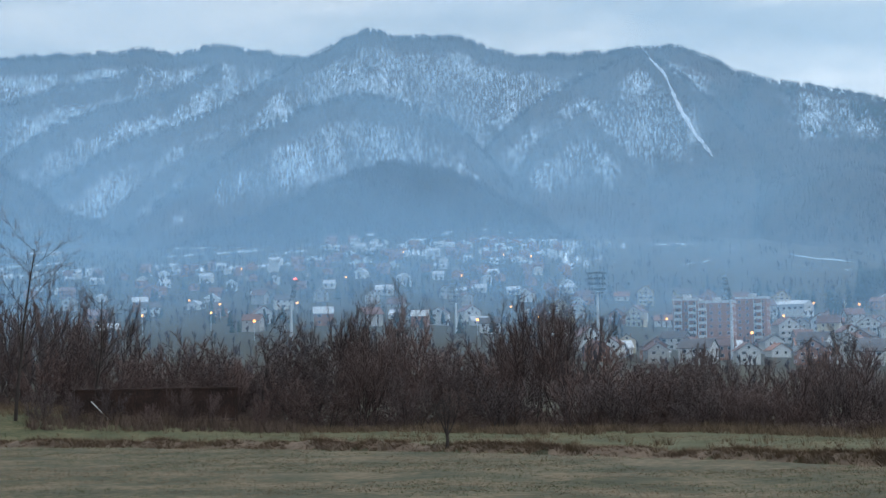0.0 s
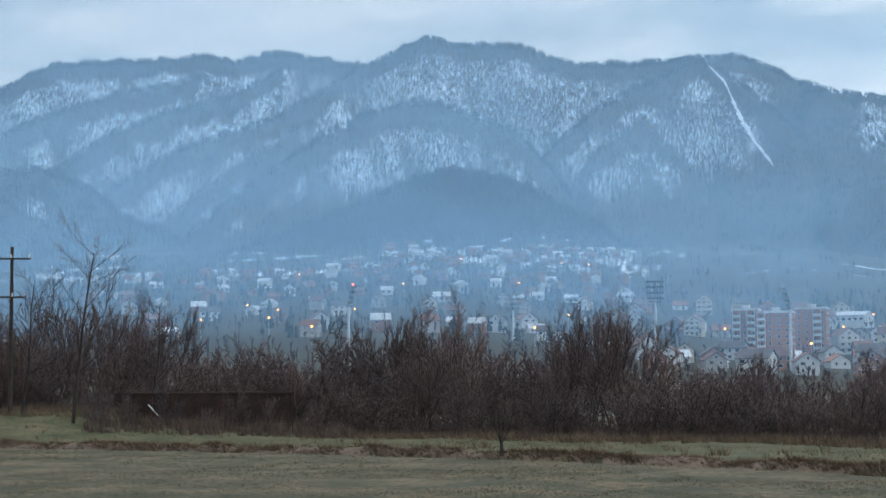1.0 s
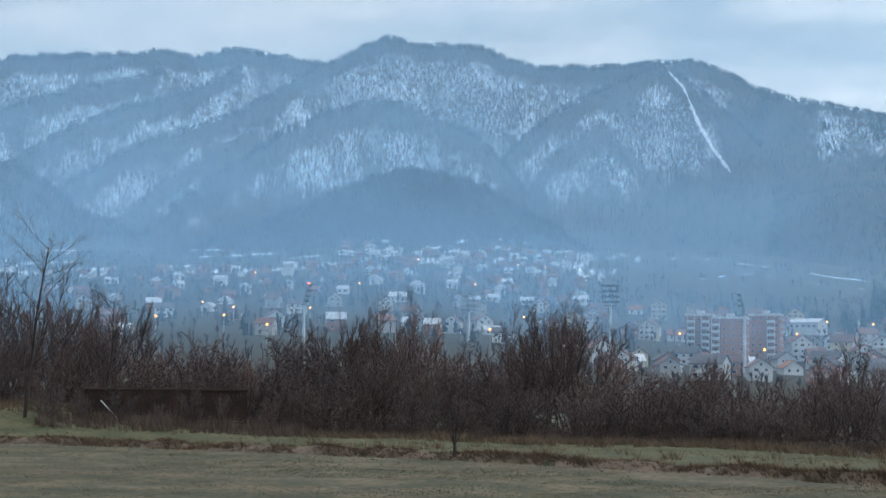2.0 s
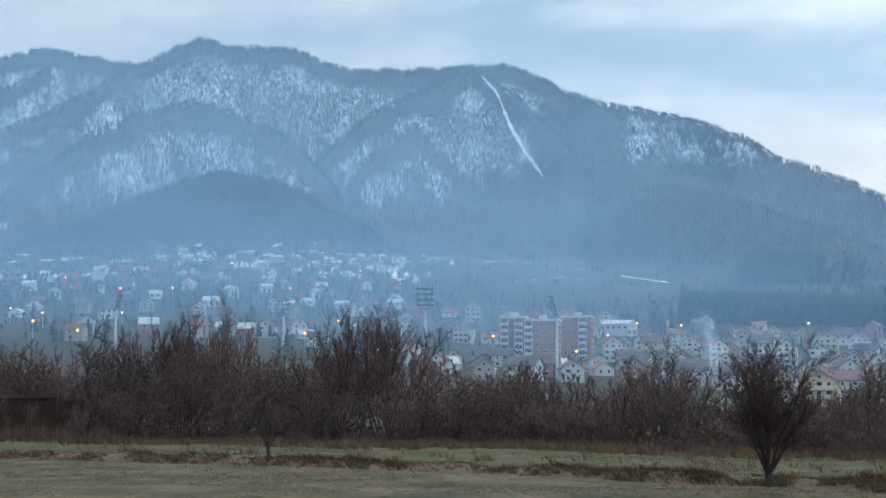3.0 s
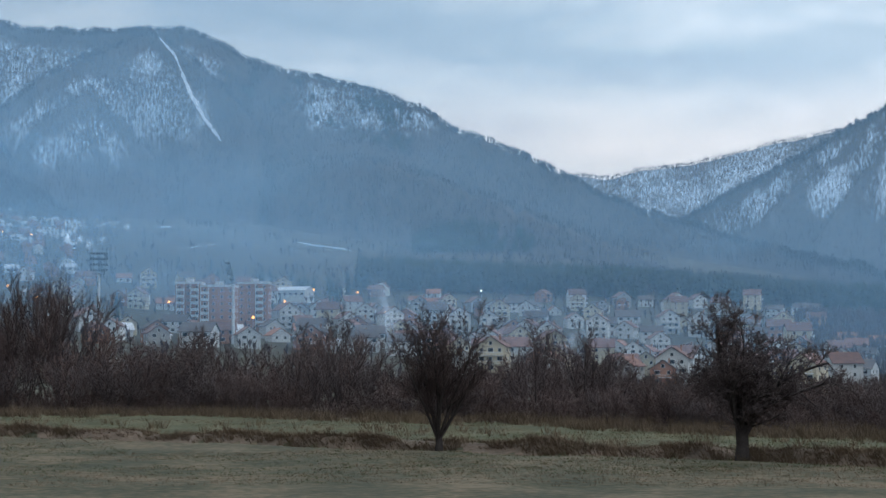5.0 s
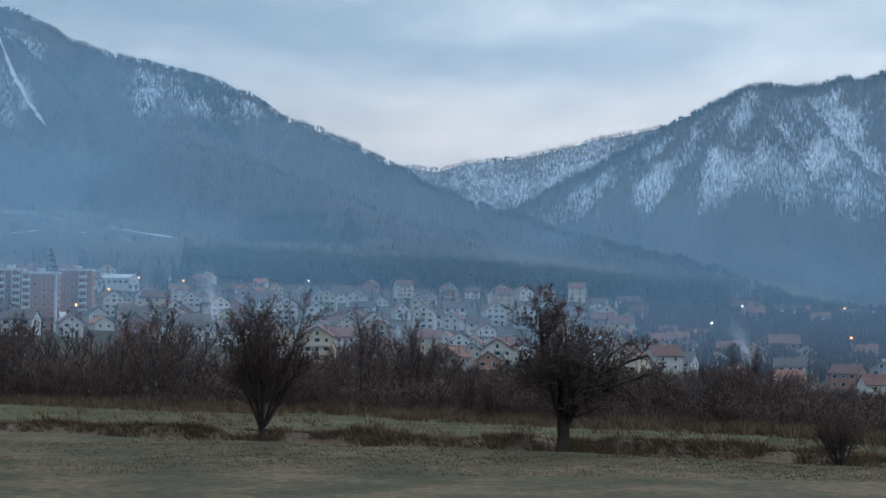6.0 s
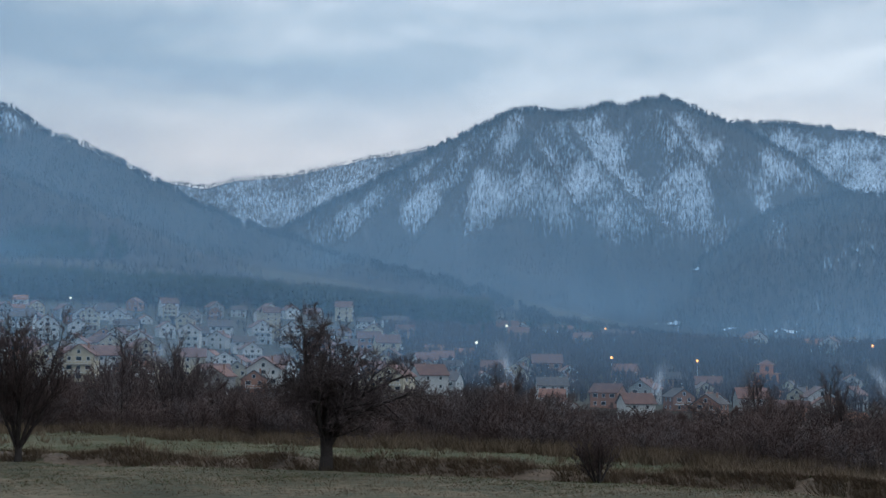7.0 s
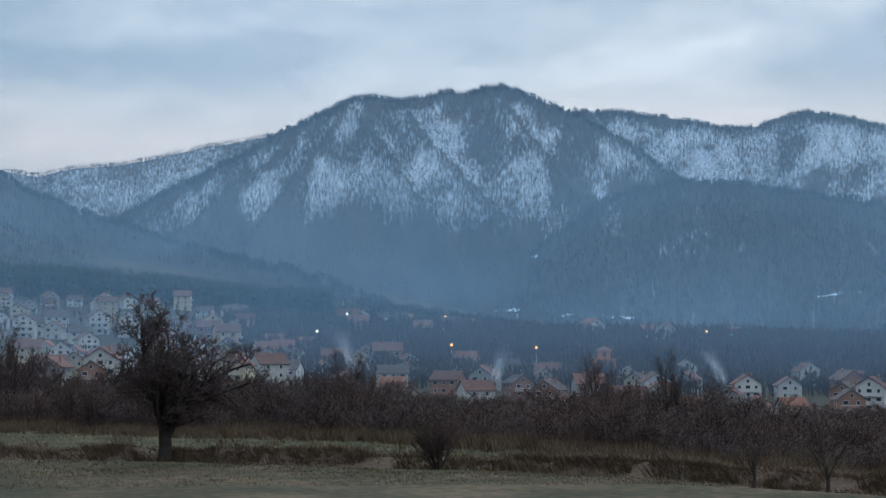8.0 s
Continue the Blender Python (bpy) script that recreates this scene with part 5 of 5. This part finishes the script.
# ---- street lamps ----
LIT = [(-17.4, 1.94), (-15.9, 2.42), (-14.9, 2.28), (-15.2, 2.01), (-13.8, 1.72), (-12.4, 2.29), (-7.0, 3.11), (-5.6, 3.77), (-4.7, 3.70), (-8.9, 3.92), (-4.5, 1.70), (-5.4, 2.05), (-6.5, 1.64),
       (-10.8, 3.11), (-0.33, 1.55), (2.39, 1.05), (3.41, 1.57), (4.36, 1.96), (-14.2, 3.42), (5.79, 1.88), (6.72, 1.20), (9.84, 1.92), (23.98, 1.17), (30.18, 0.08), (27.41, 0.16), (23.0, 0.61),
       (35.7, 0.60), (27.2, 1.09)]


def street_lamp(height, lamp):
    root = new("street_lamp")
    tagged(root, "lit street lamp on a slim pole", "street lamp", "street lamps")
    bm = bmesh.new()
    rod(bm, (0, 0, -0.5), (0, 0, height), 0.12, 0.07, 6)
    rod(bm, (0, 0, height), (0, -1.1, height + 0.3), 0.06, 0.05, 6)
    part("pole", bm, M_STEEL, root)
    bm = bmesh.new()
    box(bm, -0.25, 0.25, -1.75, -1.05, height + 0.28, height + 0.42, bevel=0.04)
    lantern = part("lantern", bm, M_STEEL, root)
    bm = bmesh.new()
    bmesh.ops.create_icosphere(bm, subdivisions=2, radius=0.6, matrix=Matrix.Translation((0, -1.4, height + 0.15)))
    part("bulb", bm, lamp, lantern)
    return root


for k, (az, el) in enumerate(LIT):
    d = np.arange(430, 1800, 6.0)
    gap_ = np.abs(np.degrees(np.arctan2(ground_z(np.full(d.shape, az), d) + 8.2 - EYE, d)) - el)
    d = float(d[int(np.argmin(gap_))])
    p = ground_at(az, d)
    h = max(5.0, EYE + d * math.tan(radians(el)) - p.z)
    o = street_lamp(min(h, 12.0), M_WHITE_LAMP if k in (22, 21, 25) else M_LAMP)
    o.matrix_basis = pose(p.x, p.y, p.z, 0, 0, -az)

# ---- trees among the houses, pines above the town ----
tagged(woods("town_trees", lambda a, d: ground_z(a, d), -23, 22, 330, 1350, 1700, 12, M_TWIG_GREY, None, (4, 8), -1), "bare garden trees between the houses", "trees", kind="stuff")
tagged(woods("town_trees", lambda a, d: ground_z(a, d), 20, 43, 640, 1060, 9500, 13, M_TWIG_GREY, None, (5, 9), -1), "bare woods on the slope behind the houses", "trees", kind="stuff")
tagged(woods("town_trees", lambda a, d: ground_z(a, d), -23, 43, 1080, 2000, 7000, 15, M_WOOD_FAR, lambda a, d, z: (a < -2) | ((a > 6.5) & ((a > 23) | (d > 1430))) | (fbm(a * 2, d / 60, 8, 2) > 0.62), (5, 9), -1), "bare trees and hedges on the slopes above the town", "trees", kind="stuff")


def pines(name, az0, az1, d0, d1, count, seed, tall, zf=ground_z, keep_=None, bar=0.36):
    g = np.random.default_rng(seed)
    az, d = g.uniform(az0, az1, count), g.uniform(d0, d1, count)
    keep = fbm(az * 1.3, d / 70, seed, 3) > bar
    if keep_ is not None:
        keep &= keep_(az, np.degrees(np.arctan2(zf(az, d) - EYE, d)))
    az, d = az[keep], d[keep]
    x, y = polar(az, d)
    z, h = zf(az, d), g.uniform(*tall, len(az))
    v, f, at = [], [], 0
    for tier in range(4):
        lo, hi, r = 0.12 + 0.2 * tier, 0.45 + 0.19 * tier, 0.24 - 0.05 * tier
        ring_ = [np.stack([x + np.cos(k) * h * r * g.uniform(0.6, 1.2, len(x)), y + np.sin(k) * h * r * g.uniform(0.6, 1.2, len(x)), z + h * lo * g.uniform(0.85, 1.15, len(x))], 1)
                 for k in np.arange(7) * 2 * math.pi / 7]
        v.append(np.stack([*ring_, np.stack([x, y, z + h * hi], 1)], 1).reshape(-1, 3))
        i = at + np.arange(len(x))[:, None] * 8
        f.append(np.concatenate([i + np.array([[k, (k + 1) % 7, 7]]) for k in range(7)]))
        at += 8 * len(x)
    return link_mesh(name, np.concatenate(v), np.concatenate(f), M_PINE)


def on_main(az, d):
    return np.maximum(Z_MAIN(az, d), ground_z(az, d))


tagged(pines("pine_wood", 7.6, 11.6, 1500, 2300, 2600, 15, (9, 15), on_main, lambda a, e: (e > 3.15) & (e < 4.15 - 0.22 * np.abs(a - 9.4)), 0.3), "dark pine wood on a low hump of the slope", "trees", kind="stuff")
tagged(pines("pine_wood", 1.3, 7.6, 2300, 3350, 5200, 16, (8, 14), on_main, lambda a, e: np.abs(e - (9.3 - 0.36 * (a - 1.3))) < 0.75, 0.58), "dark conifers in clumps on the sunny slope", "trees", kind="stuff")
tagged(pines("pine_wood", -15.8, -3.2, 1650, 2150, 1400, 17, (7, 12), Z_KNOLL, lambda a, e: e > 4.4, 0.52), "dark conifers scattered over the rounded hill", "trees", kind="stuff")
tagged(pines("pine_wood", 5.8, 23.5, 1190, 1420, 6800, 5, (11, 19)), "dark belt of pines above the houses", "trees", kind="stuff")
tagged(pines("pine_wood", -20, 6, 760, 1300, 130, 6, (6, 11)), "scattered dark conifers between the houses", "trees", kind="stuff")
tagged(pines("pine_wood", 2.5, 5.5, 1060, 1120, 26, 7, (10, 15)), "dark conifers behind the white hall", "trees", kind="stuff")
tagged(pines("pine_wood", 21, 27, 1000, 1200, 200, 8, (7, 12)), "dark pines at the wood's edge", "trees", kind="stuff")


# ---- things at the meadow's edge ----
M_RUST = material("rusted_steel", [(0.014, 0.009, 0.008), (0.028, 0.016, 0.013), (0.05, 0.026, 0.020)], 0.9, 0.8, 0.01, 9.0, 0.2)


def rusty_container():
    root = new("steel_container")
    tagged(root, "old rusty steel container half hidden in weeds", "container")
    L, H, Dp = 10.2, 2.1, 2.3
    bm = bmesh.new()
    box(bm, -L / 2, L / 2, Dp - 0.08, Dp, 0.1, H)
    part("back_wall", bm, M_RUST, root)
    for x in (-L / 2, L / 2 - 0.08):
        bm = bmesh.new()
        box(bm, x, x + 0.08, 0, Dp - 0.085, 0.1, H)
        part("end_wall", bm, M_RUST, root)
    bm = bmesh.new()
    box(bm, -L / 2 - 0.05, L / 2 + 0.05, -0.08, 0.12, H, H + 0.14, bevel=0.02)
    part("top_rail", bm, M_RUST, root)
    bm = bmesh.new()
    box(bm, -L / 2 + 0.085, L / 2 - 0.085, 0.0, Dp - 0.085, 0.1, 0.22)
    part("bottom", bm, M_RUST, root)
    for k in range(9):
        x = -L / 2 + 0.1 + k * (L - 0.2) / 8
        bm = bmesh.new()
        box(bm, x - 0.07, x + 0.07, -0.04, 0.08, 0.1, H - 0.005)
        part("post", bm, M_RUST, root)
    for k in range(8):
        if k in (2, 3):
            continue
        x = -L / 2 + 0.1 + k * (L - 0.2) / 8
        bm = bmesh.new()
        for j in range(5):
            box(bm, x + 0.09 + j * 0.22, x + 0.27 + j * 0.22, 0.02 + 0.03 * (j % 2), 0.07 + 0.03 * (j % 2), 0.25, H - 0.01)
        part("side_panel", bm, M_RUST, root)
    bm = bmesh.new()
    rod(bm, (-3.9, -0.5, 1.5), (-2.6, -0.7, 0.1), 0.04, 0.03, 6)
    part("loose_bar", bm, M_FRAME, root, "pale bar leaning on the side")
    return root


o = rusty_container()
p = ground_at(-17.0, 110.5)
o.matrix_basis = pose(p.x, p.y, p.z - 0.15, 0, 0, 17)


def utility_pole():
    root = new("utility_pole")
    tagged(root, "tall wooden utility pole with two crossarms", "utility pole")
    bm = bmesh.new()
    rod(bm, (0, 0, -0.6), (0, 0, 10.4), 0.15, 0.10, 8)
    part("pole", bm, M_BARK, root)
    for z, w in ((9.6, 1.15), (7.2, 0.9)):
        bm = bmesh.new()
        box(bm, -w, w, -0.16, -0.08, z, z + 0.12)
        arm = part("crossarm", bm, M_BARK, root)
        for x in (-w + 0.1, 0.3 - w * 0.3, w - 0.1):
            bm = bmesh.new()
            rod(bm, (x, -0.12, z + 0.12), (x, -0.12, z + 0.34), 0.05, 0.035, 6)
            part("insulator", bm, M_FRAME, arm)
    return root


o = utility_pole()
p = ground_at(-23.35, 112)
o.matrix_basis = pose(p.x, p.y, p.z, 1.5, 0, 20)
THIN = dict(BUSH, many=[16, 6, 4], first=[0.3, 0.2, 0.2], angle=[(40, 70), (25, 55), (25, 55)], ratio=[(0.32, 0.52), (0.4, 0.6), (0.4, 0.6)], thin=0.019)
for seed, az, d, h in ((61, -21.4, 108, 10.5), (62, -19.0, 112, 7.4), (63, -23.0, 112, 8.2)):
    t = plant("bare_tree", seed, 1, h, THIN, girth=0.14, twig=M_TWIG_GREY)
    tagged(stand(t, az, d), "tall thin bare tree standing out of the thicket", "tree", "tall trees in the thicket")
# taller trees behind the thicket
for seed, az, d, h in ((71, 5.2, 118, 6.6), (72, -9.8, 122, 8.2), (73, -5.3, 116, 7.6), (74, 12.0, 100, 5.0), (75, 13.3, 100, 5.2), (76, 24.2, 88, 3.6), (77, 32.4, 80, 3.3), (78, -3.7, 118, 7.6), (79, 34.8, 76, 3.0)):
    t = plant("bare_tree", seed, 3, h, dict(VASE, thin=0.011), 0.30, 0.10, 0.15, M_TWIG_GREY)
    tagged(stand(t, az, d), "bare many-branched tree rising from the thicket", "tree", "trees behind the thicket")


# ---- chimney smoke ----
M_SMOKE = haze_smoke_material("chimney_smoke", (0.80, 0.86, 0.95), 9.0)
for az, d, wide, high, drift in ((6.9, 640, 9, 27, -5), (24.2, 600, 9, 17, -5), (28.8, 620, 7, 12, 4), (36.2, 640, 8, 14, -6), (12.4, 660, 12, 10, 10)):
    root = new("smoke")
    tagged(root, "pale smoke rising from a house chimney", "smoke", "smoke over the town")
    p = ground_at(az, d)
    root.matrix_basis = pose(p.x, p.y, p.z + 4, 0, 0, -az)
    for turn in (0, 60, 120):
        us, vs = np.linspace(-1, 1, 9), np.linspace(0, 1, 15)
        U, V = np.meshgrid(us, vs, indexing="ij")
        x = U * wide * (0.16 + 0.5 * V) * math.cos(radians(turn)) + drift * V ** 1.4 + 1.2 * np.sin(5 * V + turn)
        y = U * wide * (0.16 + 0.5 * V) * math.sin(radians(turn)) + 0.8 * np.cos(4 * V)
        i = (np.arange(8)[:, None] * 15 + np.arange(14)[None]).ravel()
        o = link_mesh("wisp", np.stack([x, y, V * high], -1).reshape(-1, 3), np.stack([i, i + 1, i + 16, i + 15], 1), M_SMOKE, root)
        with_values(smooth(o), "thickness", 0.42 * np.clip(1 - np.abs(U), 0, 1) ** 1.3 * (1 - V) ** 0.8 * np.clip(V * 6, 0, 1))
